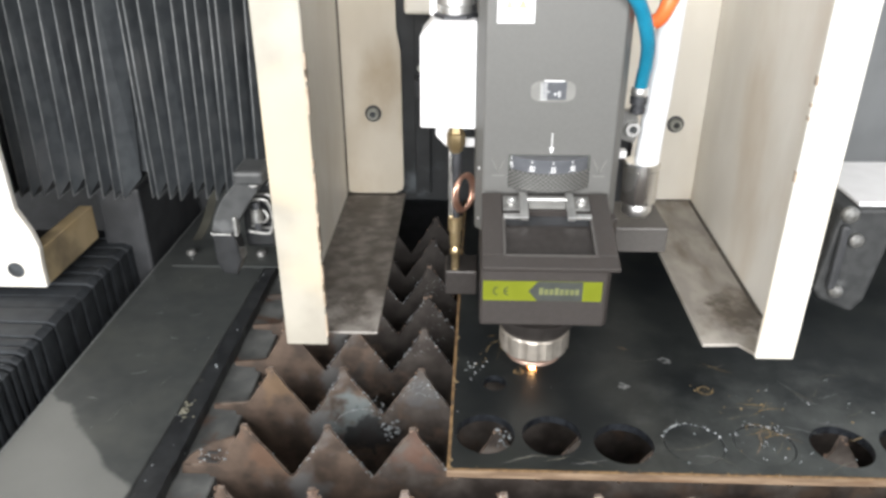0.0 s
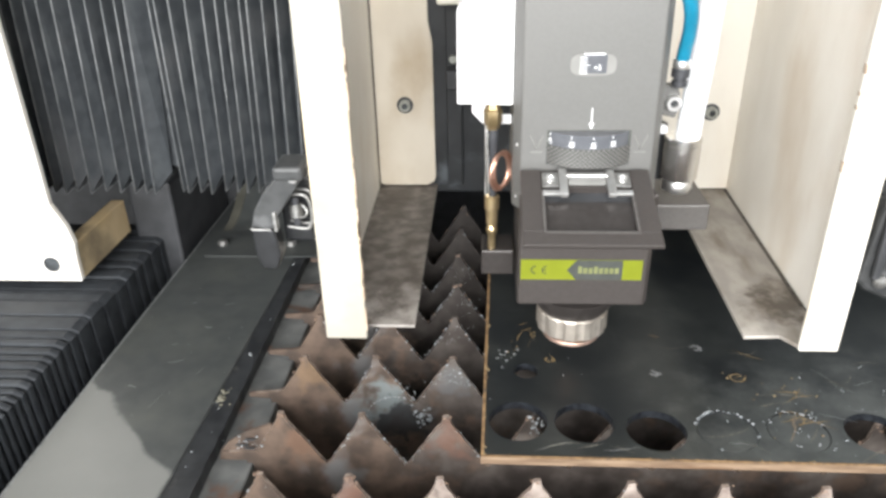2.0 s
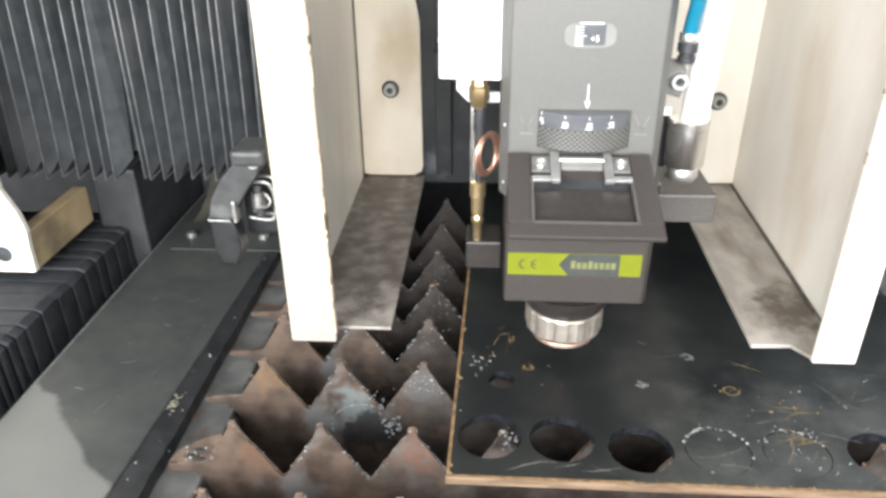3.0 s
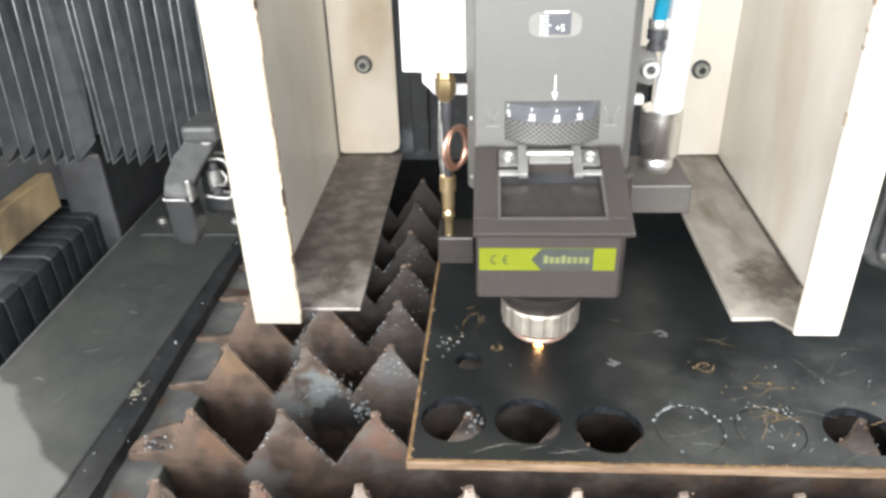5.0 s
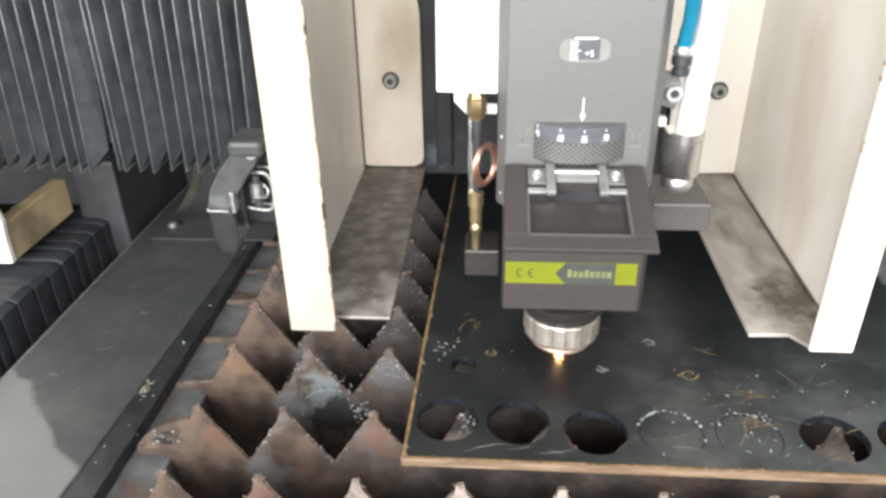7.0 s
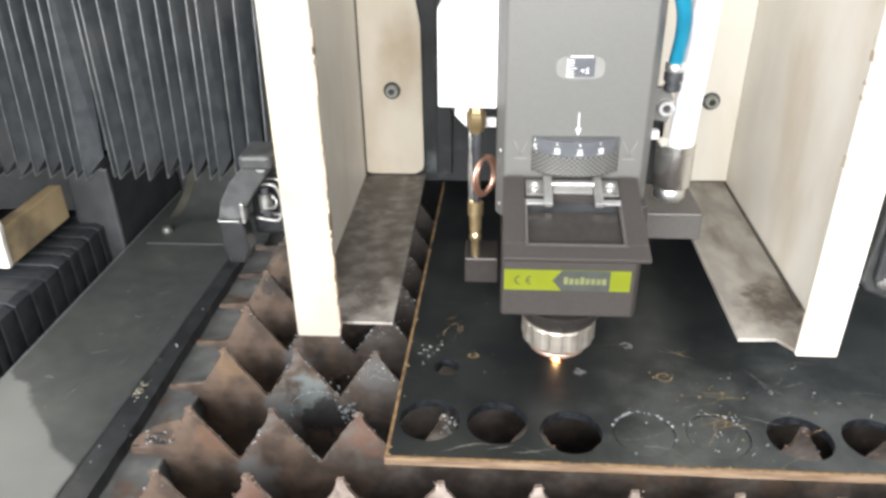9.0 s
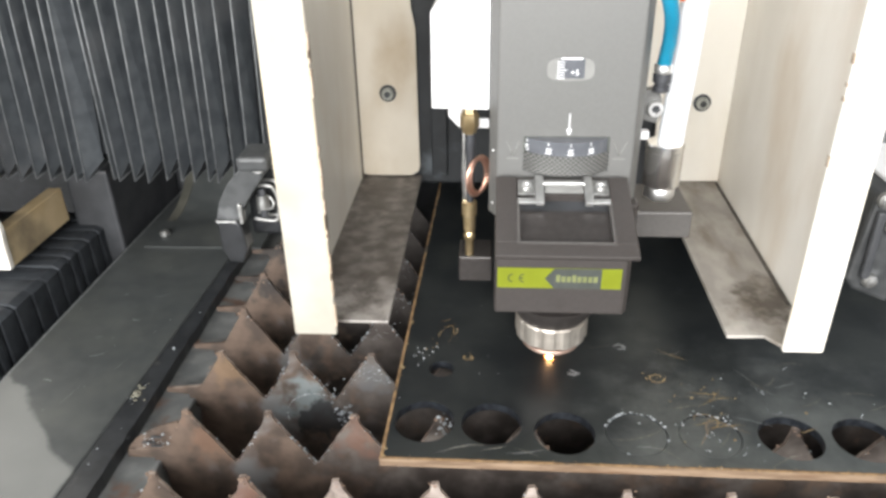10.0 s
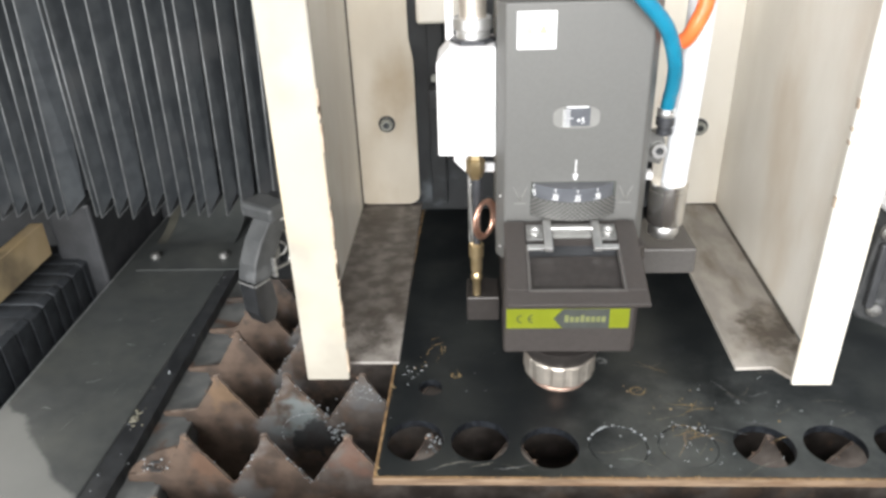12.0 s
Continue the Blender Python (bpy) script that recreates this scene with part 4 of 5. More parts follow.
# ---- the gantry ----
def gantry():
    t = thing("gantry", (-0.5, 0.4, -0.02), "white gantry end with a dark cross beam behind", "machine gantry")
    front = [(-0.80, -0.009), (-0.4628, -0.009), (-0.4620, 0.020), (-0.4600, 0.040), (-0.4640, 0.060), (-0.4700, 0.074), (-0.4760, 0.087), (-0.4745, 0.30), (-0.4745, 0.60), (-0.80, 0.60)]
    part("end_plate", prism(front, "y", 0.288, 0.296, 0.0012), WHITE_PAINT, t, "white painted end plate with a round hole")
    part("hole", turned([(0.0095, 0), (0.0095, 0.0006)], (-0.4930, 0.2880, 0.0132), 28, "y"), BACK, t, "dark round hole")
    # White bracket's side: shade and reflected light put in as tan.
    part("end_side", box(-0.480, -0.4635, 0.2962, 0.42, -0.0085, 0.036, 0.001), TAN_LIT, t, "side of the end bracket, painted tan for its reflected light")
    part("end_floor", box(-0.80, -0.4802, 0.2962, 0.42, -0.0085, 0.0, 0.0), DARK, t)
    part("beam", box(-1.6, 1.6, 0.47, 0.66, 0.095, 0.62, 0.004), DARK, t, "dark cross beam")
    part("drive_housing", box(-0.462, -0.405, 0.43, 0.62, -0.16, 0.055, 0.004), DARK, t, "dark drive housing")
    # Dark sheets added where only darkness shows under and behind the beam.
    part("lower_web", box(-1.6, -0.392, 0.63, 0.66, -0.30, 0.0949, 0.0), DARK, t)
    part("rear_guard", box(-0.39, 1.6, 0.80, 0.82, 0.02, 0.60, 0.0), BACK, t)
    return t


def fold(name, outer, depth, half, axis, material, hem, parent, hem_r):
    """One fold of a bellows: a ridge frame with two sides sinking inwards.
    outer: the corner points of the ridge across the axis, in order; the inside lies along inward."""
    ridge, inward, at = outer
    bm = bmesh.new()

    def put(p, q):
        return (q, p[0], p[1]) if axis == "x" else (p[0], q, p[1])

    mid = [bm.verts.new(put(p, at)) for p in ridge]
    for s in (-1, 1):
        low = [bm.verts.new(put((p[0] + d[0] * depth, p[1] + d[1] * depth), at + s * half)) for p, d in zip(ridge, inward)]
        for k in range(len(mid) - 1):
            bm.faces.new((mid[k], mid[k + 1], low[k + 1], low[k]))
    bmesh.ops.recalc_face_normals(bm, faces=bm.faces)
    ob = part(name, bm, material, parent)
    if hem_r:
        h = bmesh.new()
        for k in range(len(ridge) - 1):
            a, b = Vector(put(ridge[k], at)), Vector(put(ridge[k + 1], at))
            joined(h, tube([a, (a + b) / 2, b], hem_r, 6, cuts=1))
        part("hem", h, hem, ob)
    return ob


GANTRY = gantry()
BEAM_BELLOWS = thing("beam_bellows", (-0.29, 0.35, 0.08), "dark grey pleated bellows hanging along the gantry beam", "bellows")
FOLDS = []
rng = random.Random(12)
SPOTS = [-0.662, -0.645, -0.628, -0.612, -0.596, -0.579, -0.562, -0.546, -0.530, -0.514, -0.502, -0.489, -0.4745, -0.4585, -0.4400, -0.4225, -0.4055, -0.3920, -0.3815, -0.3475, -0.3415, -0.3245, -0.3100, -0.2895, -0.2735, -0.2600, -0.2440, -0.2345, -0.2160, -0.1995, -0.1810, -0.1670, -0.1520, -0.1370, -0.1220]
for k, x in enumerate(SPOTS):
    j = rng.uniform(-0.003, 0.003)
    ridge = [(0.345 + j, 0.62), (0.345 + j * 0.45, 0.32), (0.345, 0.0785 + rng.uniform(-0.002, 0.002)), (0.47, 0.083)]
    gap = 0.5 * min(0.03, (SPOTS[k + 1] - x) if k + 1 < len(SPOTS) else 0.016)
    f = fold("pleat", (ridge, [(1, 0), (1, 0), (0.7, 0.7), (0, 1)], x), 0.028, max(gap, 0.008), "x", BELLOWS, HEM, BEAM_BELLOWS, 0.0008)
    lean = 0.0085 if x < -0.36 else 0.0015 if x < -0.32 else 0.006
    for ob in [f, *f.children]:
        for v in ob.data.vertices:
            v.co.x += lean * (v.co.z + BASE[ob].z - 0.0785) / 0.18
    FOLDS.append((f, max(0.0, min(1.0, (x + 0.34) / 0.25))))
part("cloth_back", box(-0.70, -0.31, 0.375, 0.378, 0.10, 0.62), BELLOWS, BEAM_BELLOWS)

RAIL_BELLOWS = thing("rail_bellows", (-0.6, 0.1, -0.2), "blue-black pleated bellows over the side guideway", "bellows")
WAY_FOLDS = []


def way_fold(y0, y1, top):
    """One flat-topped fold of the guideway bellows between two slits, turning down over the side."""
    nose = min(0.003, 0.3 * (y1 - y0))
    profile = [(y0 + 0.0006, 0.013), (y0 + 0.0006 + nose * 0.3, 0.0022), (y0 + nose, 0.0005), ((y0 + y1) / 2, 0.0), (y1 - nose, 0.0005), (y1 - 0.0006 - nose * 0.3, 0.0022), (y1 - 0.0006, 0.013)]
    path = [((-0.85, top), (0, -1)), ((-0.436, top), (0, -1)), ((-0.4275, top - 0.0045), (-0.7, -0.7)), ((-0.4240, -0.24), (-1, 0))]
    bm = bmesh.new()
    rows = [[bm.verts.new((p[0] + d[0] * deep, y, p[1] + d[1] * deep)) for p, d in path] for y, deep in profile]
    for lo, hi in zip(rows, rows[1:]):
        for k in range(len(path) - 1):
            bm.faces.new((lo[k], lo[k + 1], hi[k + 1], hi[k]))
    bmesh.ops.recalc_face_normals(bm, faces=bm.faces)
    return part("pleat", bm, BELLOWS_BLUE, RAIL_BELLOWS)


SLITS = [0.470, 0.442, 0.416, 0.390, 0.364, 0.344, 0.318, 0.290, 0.261, 0.229, 0.201, 0.184, 0.170, 0.156, 0.145, 0.131, 0.117, 0.104, 0.093]
while SLITS[-1] > -0.42:
    SLITS.append(SLITS[-1] - 0.0105 - rng.uniform(-0.0012, 0.0012))
for y1, y0 in zip(SLITS, SLITS[1:]):
    f = way_fold(y0, y1, -0.0175 + rng.uniform(-0.0012, 0.0008) - (0.003 if 0.26 < y0 < 0.45 else 0.0))
    WAY_FOLDS.append((f, max(0.0, min(1.0, (y0 + 0.45) / 0.75))))


# ---- the carriage: hood, latch, backplate ----
PIVOT = (-0.1010, 0.0700)


def latch(parent):
    """A toggle latch that swings on its block: curved black lever, wire loop and its spring."""
    block = part("latch", box(-0.1120, -0.0900, 0.055, 0.086, 0.2095, 0.2205, 0.003), BLACK_PLASTIC, parent, "black toggle latch, swinging on its hinge block")
    lever = [(-0.1090, 0.2130), (-0.1215, 0.1995), (-0.1300, 0.1850), (-0.1335, 0.1720), (-0.1180, 0.1700), (-0.1130, 0.1800), (-0.1045, 0.1925), (-0.0960, 0.2040), (-0.0930, 0.2120)]
    part("lever", prism(lever, "y", 0.0585, 0.0745, 0.0012), BLACK_PLASTIC, block, "black worn plastic latch lever")
    grip = [(-0.1338, 0.1716), (-0.1333, 0.1470), (-0.1290, 0.1370), (-0.1190, 0.1360), (-0.1140, 0.1480), (-0.1160, 0.1640), (-0.1182, 0.1696)]
    part("lever_grip", prism(grip, "y", 0.0590, 0.0740, 0.0012), BLACK_GLOSS, block, "glossy black grip end")
    part("lever_crease", box(-0.1336, -0.1190, 0.0572, 0.0590, 0.1700, 0.1711, 0.0004), ZINC, block, "bright line along the crease")
    part("lever_crease", box(-0.1346, -0.1334, 0.0590, 0.0742, 0.1700, 0.1711, 0.0004), ZINC, block, "bright line along the crease")
    part("grip_slot", box(-0.1158, -0.1132, 0.0555, 0.0640, 0.1700, 0.1850, 0.0006), ZINC, block)
    part("rivet", turned([(0.0044, 0), (0.0044, 0.001), (0.0030, 0.0022), (0.0002, 0.0025)], (-0.0985, 0.0600, 0.2110), 14, "y"), STEEL, block)
    part("latch_base", box(-0.1160, -0.0915, 0.079, 0.125, 0.150, 0.205, 0.003), BLACK_GLOSS, parent, "black latch base")
    for y in (0.066, 0.076):
        loop = [(-0.1090, y + 0.002, 0.1690), (-0.0945, y, 0.1680), (-0.0905, y, 0.1715), (-0.0890, y, 0.1810), (-0.0905, y, 0.1910), (-0.0950, y, 0.1955), (-0.1080, y + 0.002, 0.1940)]
        part("wire_loop", tube(loop, 0.0012, 10, cuts=6), ZINC, block, "bright wire loop")
    coil = [(-0.1015 + 0.0042 * math.cos(a), 0.070 + 0.0042 * math.sin(a), 0.1755 + 0.0022 * a / (2 * math.pi)) for a in [k * math.pi / 3 for k in range(31)]]
    part("spring", tube(coil, 0.0008, 6, cuts=2), ZINC, block, "bright steel spring")
    part("spring_pin", turned([(0.0028, 0), (0.0028, 0.022)], (-0.1015, 0.070, 0.1700), 14), ROD, block, "dark steel pin")
    part("keeper", tube([(-0.0960, 0.068, 0.1865), (-0.0925, 0.066, 0.1825), (-0.0945, 0.066, 0.1780), (-0.0985, 0.068, 0.1765)], 0.0010, 8, cuts=5), ZINC, block, "bent wire keeper")
    return block


swing = []


def hood():
    t = thing("carriage_hood", (0.115, 0.2, 0.07), "cream sheet-metal hood open to the front round the head", "machine hood")
    part("front_lip", box(-0.0822, -0.0505, 0.0425, 0.0465, 0.0853, 0.60, 0.0012), DARKER_WHITE, t, "darker yellowish white folded front edge, chipped brown")
    part("front_lip", box(0.2735, 0.3020, 0.0425, 0.0465, 0.0795, 0.60, 0.0012), WHITE_PAINT, t, "bright white folded front edge, chipped")
    panel = prism([(-0.0820, 0.0467), (-0.0780, 0.0467), (-0.0845, 0.120), (-0.0885, 0.120)], "z", 0.0856, 0.60)
    joined(panel, prism([(-0.0845, 0.1201), (-0.0865, 0.392), (-0.0905, 0.392), (-0.0885, 0.1201)], "z", 0.072, 0.60))
    part("side_panel", panel, CREAM_PAINT, t, "cream side panel")
    panel = prism([(0.2990, 0.0467), (0.3030, 0.0467), (0.3123, 0.1199), (0.3083, 0.1199)], "z", 0.0712, 0.60)
    for v in panel.verts:
        if v.co.z < 0.1:
            v.co.z = 0.0797 - 0.0085 * (v.co.y - 0.0467) / 0.0732
    joined(panel, prism([(0.3083, 0.1200), (0.3123, 0.1200), (0.3200, 0.392), (0.3160, 0.392)], "z", 0.0708, 0.60))
    part("side_panel", panel, CREAM_PAINT, t, "cream side panel")
    part("bottom_ledge", box(-0.0864, -0.0178, 0.081, 0.386, 0.0705, 0.0730, 0.0006), LEDGE, t, "sooty bottom ledge, pale front worn and painted as lit")
    part("bottom_ledge", prism([(0.2450, 0.0755), (0.2735, 0.0768), (0.2835, 0.0625), (0.2900, 0.0640), (0.3020, 0.0800), (0.3080, 0.1200), (0.3154, 0.386), (0.2500, 0.386)], "z", 0.0675, 0.0705, 0.0006), LEDGE_PALE, t, "soot-streaked pale bottom ledge, front corner worn and painted as lit")
    part("corner_seam", box(-0.0864, -0.0848, 0.3755, 0.3784, 0.0735, 0.60), SHADOW_GRIME, t, "dark seam in the corner")
    # Dark strip paints the panel's foot shadow and gap along this seam.
    part("seam_grime", prism([(0.3045, 0.1210), (0.3081, 0.1210), (0.3150, 0.374), (0.3124, 0.374)], "z", 0.0706, 0.0716, 0.0003), SHADOW_GRIME, t, "dark strip for the shadow and grime along the seam")
    left = [(-0.0863, 0.0770), (-0.0800, 0.0745), (-0.0300, 0.0745), (-0.0215, 0.0790), (-0.0195, 0.0860), (-0.0195, 0.240), (-0.0235, 0.262), (-0.0250, 0.60), (-0.0863, 0.60)]
    part("back_panel", prism(left, "y", 0.3785, 0.3815, 0.001), TAN_CREAM, t, "cream back panel")
    right = [(0.3154, 0.0720), (0.2460, 0.0715), (0.2405, 0.0770), (0.2400, 0.150), (0.2050, 0.165), (0.2050, 0.60), (0.3154, 0.60)]
    part("back_panel", prism(right, "y", 0.3755, 0.3785, 0.001), CREAM_PAINT, t, "cream back panel")
    bolt(t, -0.0520, 0.3785, 0.1712, 0.0066)
    bolt(t, 0.2848, 0.3755, 0.1626, 0.0066)
    swing.append(latch(t))
    hull = [(0.3350, 0.1060), (0.3420, 0.0980), (0.3700, 0.0860), (0.3780, 0.0980), (0.3880, 0.1700), (0.3840, 0.1780), (0.3420, 0.1780)]
    clamp = part("hose_clamp", prism(hull, "y", 0.102, 0.150, 0.003), BLACK_PLASTIC, t, "dark bolted clamp block on the hood's outside")
    part("clamp_lid", box(0.3560, 0.4500, 0.106, 0.200, 0.1784, 0.1822, 0.001), BOX_WHITE, clamp, "pale lid")
    part("clamp_rib", box(0.3430, 0.3495, 0.096, 0.1015, 0.110, 0.166, 0.002), DARK, clamp)
    for x, z, r in ((0.3475, 0.1745, 0.0065), (0.3570, 0.1530, 0.0058), (0.3515, 0.1075, 0.0055)):
        part("clamp_screw", turned([(r, 0), (r, 0.004), (r * 0.7, 0.006), (0.0003, 0.0065)], (x, 0.1015, z), 16, "y"), ZINC, clamp)
    rng = random.Random(31)
    for x, z0, name in ((-0.0505, 0.09, "chip"), (0.2735, 0.20, "chip")):
        for _ in range(18 if x < 0 else 4):
            z, h = rng.uniform(z0, 0.30), rng.uniform(0.002, 0.018)
            part("paint_chip", box(x - 0.0007, x + 0.0007, 0.0422, 0.0466, z, z + h * (1 if x < 0 else 0.5), 0.0004), CHIP, t, "brown chip in the paint")
    return t


HOOD = hood()


def slide():
    t = thing("carriage_plate", (0.115, 0.4, 0.06), "black vertical slide plate behind the cutting head", "slide plate")
    part("plate", box(-0.10, 0.33, 0.392, 0.41, 0.060, 0.62, 0.002), BACK, t)
    part("guide_rail", box(-0.005, 0.012, 0.378, 0.392, 0.075, 0.62, 0.001), BACK, t, "dark guide rail")
    part("stop_block", box(-0.004, 0.022, 0.352, 0.378, 0.195, 0.215, 0.0015), DARK, t, "dark stop block")
    part("sensor_plate", box(-0.0115, 0.030, 0.34, 0.352, 0.284, 0.340, 0.003), CREAM_PAINT, t, "pale sensor plate")
    part("screw", turned([(0.004, 0), (0.004, 0.003)], (0.004, 0.352, 0.228), 14, "y"), BOLT, t)
    return t


SLIDE = slide()
RIGHT_END = thing("bellows_end", (0.45, 0.35, 0.08), "smooth grey end panel of the far bellows", "bellows panel")
part("panel", box(0.325, 0.75, 0.35, 0.356, 0.085, 0.62, 0.002), PANEL_GREY, RIGHT_END)


# ---- the cutting head ----
AX, AY = 0.1166, 0.1380


def cutting_head():
    t = thing("laser_cutter", (AX, AY, 0.003), "grey laser cutting head with dial, lens drawer and nozzle", "laser cutter")
    front = 0.1135
    plan = [(0.0665, front), (0.1660, front), (0.1725, front + 0.010), (0.1725, 0.215), (0.0605, 0.215), (0.0605, front + 0.010)]
    body = part("body", prism(plan, "z", 0.150, 0.3440, 0.0014), HEAD, t, "flat grey anodised body")
    part("mount", box(0.075, 0.160, 0.2152, 0.390, 0.12, 0.33, 0.003), HEAD_DARK, t, "dark mounting block")
    low = [(0.0678, 0.1055), (0.1700, 0.1055), (0.1742, 0.1110), (0.1742, 0.205), (0.0660, 0.205), (0.0660, 0.1075)]
    part("lower_block", prism(low, "z", 0.0665, 0.1640, 0.0018), HEAD_LOW, t, "brown-grey lower block with a lime label")
    # label: lime ends, dark arrow field, letters as bars
    lf = 0.1055
    lab = part("label", box(0.0684, 0.1664, lf - 0.0006, lf, 0.0912, 0.1096), LIME, t, "lime green maker's label")
    part("label_field", prism([(0.1060, 0.1004), (0.1135, 0.1094), (0.1505, 0.1094), (0.1505, 0.0914), (0.1135, 0.0914)], "y", lf - 0.0009, lf - 0.0006), LABEL_DARK, lab, "dark arrow-shaped field")
    for cx, bar in ((0.0785, False), (0.0873, True)):
        b = bmesh.new()
        rim = []
        for k in range(15):
            a = math.radians(90 + 180 * k / 14)
            rim.append([b.verts.new((cx + 0.0021 + r * math.cos(a), lf - 0.0009, 0.1003 + r * math.sin(a))) for r in (0.0040, 0.0029)])
        for p, q in zip(rim, rim[1:]):
            b.faces.new((p[0], p[1], q[1], q[0]))
        if bar:
            box(cx - 0.0009, cx + 0.0018, lf - 0.0010, lf - 0.0008, 0.0998, 0.1008, bm=b)
        part("conformity_letter", b, LABEL_INK, lab, "dark round conformity letter")
    x = 0.1150
    for k in range(8):
        h = 0.0066 if k in (0, 3) else 0.0052
        part("letter_bar", box(x, x + 0.0032, lf - 0.0012, lf - 0.0009, 0.0974, 0.0974 + h, 0.0001), LABEL_PALE, lab)
        x += 0.0042
    # neck, ring, nozzle
    part("neck", turned([(0.038, 0.0664), (0.035, 0.056), (0.0285, 0.047), (0.0285, 0.040)], (AX, AY, 0), 48), HEAD_DARK, t, "dark tapered neck")
    ring = turned([(0.0300, 0.0478), (0.0312, 0.0462), (0.0312, 0.0290), (0.0306, 0.0279), (0.020, 0.0277)], (AX, AY, 0), 72)
    for v in ring.verts:
        d = Vector((v.co.x - AX, v.co.y - AY, 0))
        if d.length > 0.0305:
            a = math.atan2(d.y, d.x)
            v.co -= d.normalized() * (0.0009 if (a * 72 / (2 * math.pi)) % 6 < 2.2 else 0.0)
    for f in ring.faces:
        f.smooth = False
    part("lock_ring", ring, RING, t, "brushed steel lock ring with grip notches")
    part("nozzle_seat", turned([(0.0215, 0.0276), (0.0215, 0.0228), (0.0246, 0.0222), (0.0250, 0.0215), (0.0250, 0.0193), (0.0238, 0.0182), (0.012, 0.0180)], (AX, AY, 0), 48), NOZZLE, t, "heat-tinted copper rim")
    part("nozzle", turned([(0.012, 0.0179), (0.010, 0.011), (0.004, 0.0045), (0.002, 0.0045)], (AX, AY, 0), 32), COPPER, t, "small copper nozzle")
    # lens drawer: a frame sloping out to the front with a sunken panel and hinges
    ang = math.atan2(0.026, 0.074)
    m = Matrix.Translation((0.1162, 0.0365, 0.1585)) @ Matrix.Rotation(ang, 4, "X")

    def sloped(x0, x1, v0, v1, h0, h1, bevel=0.0, bm=None):
        b = box(x0, x1, v0, v1, h0, h1, bevel)
        b.transform(m)
        return joined(bm, b) if bm else b
    L, R = -0.0505, 0.0466
    drawer = sloped(L, R, -0.0043, 0.0088, -0.0002, 0.0035, 0.001)
    sloped(L, L + 0.0155, 0.0086, 0.076, -0.0003, 0.0034, 0.001, bm=drawer)
    sloped(R - 0.0150, R, 0.0086, 0.076, -0.0003, 0.0034, 0.001, bm=drawer)
    part("drawer_frame", drawer, HEAD_LOW, t, "sloping lens drawer frame")
    part("drawer_rim", joined(joined(sloped(L + 0.0150, L + 0.0170, 0.0075, 0.052, 0.0, 0.0042), sloped(R - 0.0165, R - 0.0145, 0.0075, 0.052, 0.0, 0.0042)), sloped(L + 0.0150, R - 0.0145, 0.0072, 0.0092, 0.0, 0.0042)), HEAD_MID, t, "paler rim round the drawer panel")
    part("drawer_panel", sloped(L + 0.0155, R - 0.0150, 0.0088, 0.0440, -0.0050, -0.0012), HEAD_DARK, t, "dark sunken drawer panel")
    part("drawer_gap", sloped(L + 0.0155, R - 0.0150, 0.0442, 0.0560, -0.0050, -0.0030), DARK, t, "dark gap over the panel")
    part("drawer_top", sloped(L + 0.0155, R - 0.0150, 0.0562, 0.0760, -0.0050, 0.0020), HEAD_LOW, t)
    under = [(0.066, 0.1605), (0.1056, 0.1745), (0.1056, 0.1500), (0.095, 0.1490), (0.072, 0.1560)]
    part("drawer_body", prism(under, "x", 0.0700, 0.1590, 0.001), HEAD_LOW, t)
    part("hinge_bar", sloped(-0.0150, 0.0130, 0.0585, 0.0715, 0.0021, 0.0050, 0.0008), ENGRAVED, t, "grey hinge bar")
    pin = turned([(0.0016, -0.0160), (0.0016, 0.0140)], (0, 0.0655, 0.0060), 12, "x")
    pin.transform(m)
    part("hinge_pin", pin, HINGE, t, "bright hinge pin")
    for s_, inner, outer in ((-1, -0.0156, -0.0343), (1, 0.0134, 0.0312)):
        wide = inner + 0.0062 * s_
        arm = sloped(min(inner, wide), max(inner, wide), 0.0452, 0.0745, 0.0022, 0.0062, 0.0008)
        sloped(min(wide, outer), max(wide, outer), 0.0452, 0.0500, 0.0036, 0.0062, 0.0008, bm=arm)
        h = part("hinge_arm", arm, HINGE, t, "bright steel hinge arm")
        part("hinge_plate", sloped(min(wide, outer), max(wide, outer), 0.0560, 0.0715, 0.0021, 0.0044, 0.0006), ZINC, h)
        sb = turned([(0.0034, 0.0044), (0.0034, 0.0062), (0.0016, 0.0062), (0.0015, 0.0052), (0.0002, 0.0052)], ((wide + outer) / 2, 0.0642, 0), 18)
        sb.transform(m)
        part("hinge_screw", sb, STEEL, h)
    # dial in its slot
    part("dial_slot", box(0.0858, 0.1484, front - 0.0004, front + 0.0004, 0.1890, 0.2158), LABEL_DARK, t, "dark slot round the dial")
    dc = (0.1171, front + 0.0285, 0)
    dial = part("dial", turned([(0.0415, 0.1895), (0.0425, 0.1905), (0.0425, 0.2040), (0.0415, 0.2048)], dc, 96), KNURL, t, "knurled black focus dial")
    part("dial_band", turned([(0.0412, 0.2048), (0.0412, 0.2152)], dc, 96), SCALE_BLUE, dial, "dark band with white numbers")
    for text, u in (("75", -0.0290), (".80", -0.0140), (".85", 0.0018), (".90", 0.0165)):
        a = math.asin(u / 0.0412)
        m2 = Matrix.Translation((dc[0] + 0.0415 * math.sin(a), dc[1] - 0.0415 * math.cos(a), 0.2078)) @ Matrix.Rotation(a, 4, "Z") @ pose(0, 0, 0, 90)
        letters(text, 0.0066, m2 @ Matrix.Diagonal((0.62, 1, 1, 1)), INK_WHITE, dial)
        b = box(-0.0003, 0.0003, -0.0001, 0.0001, 0.0046, 0.0066)
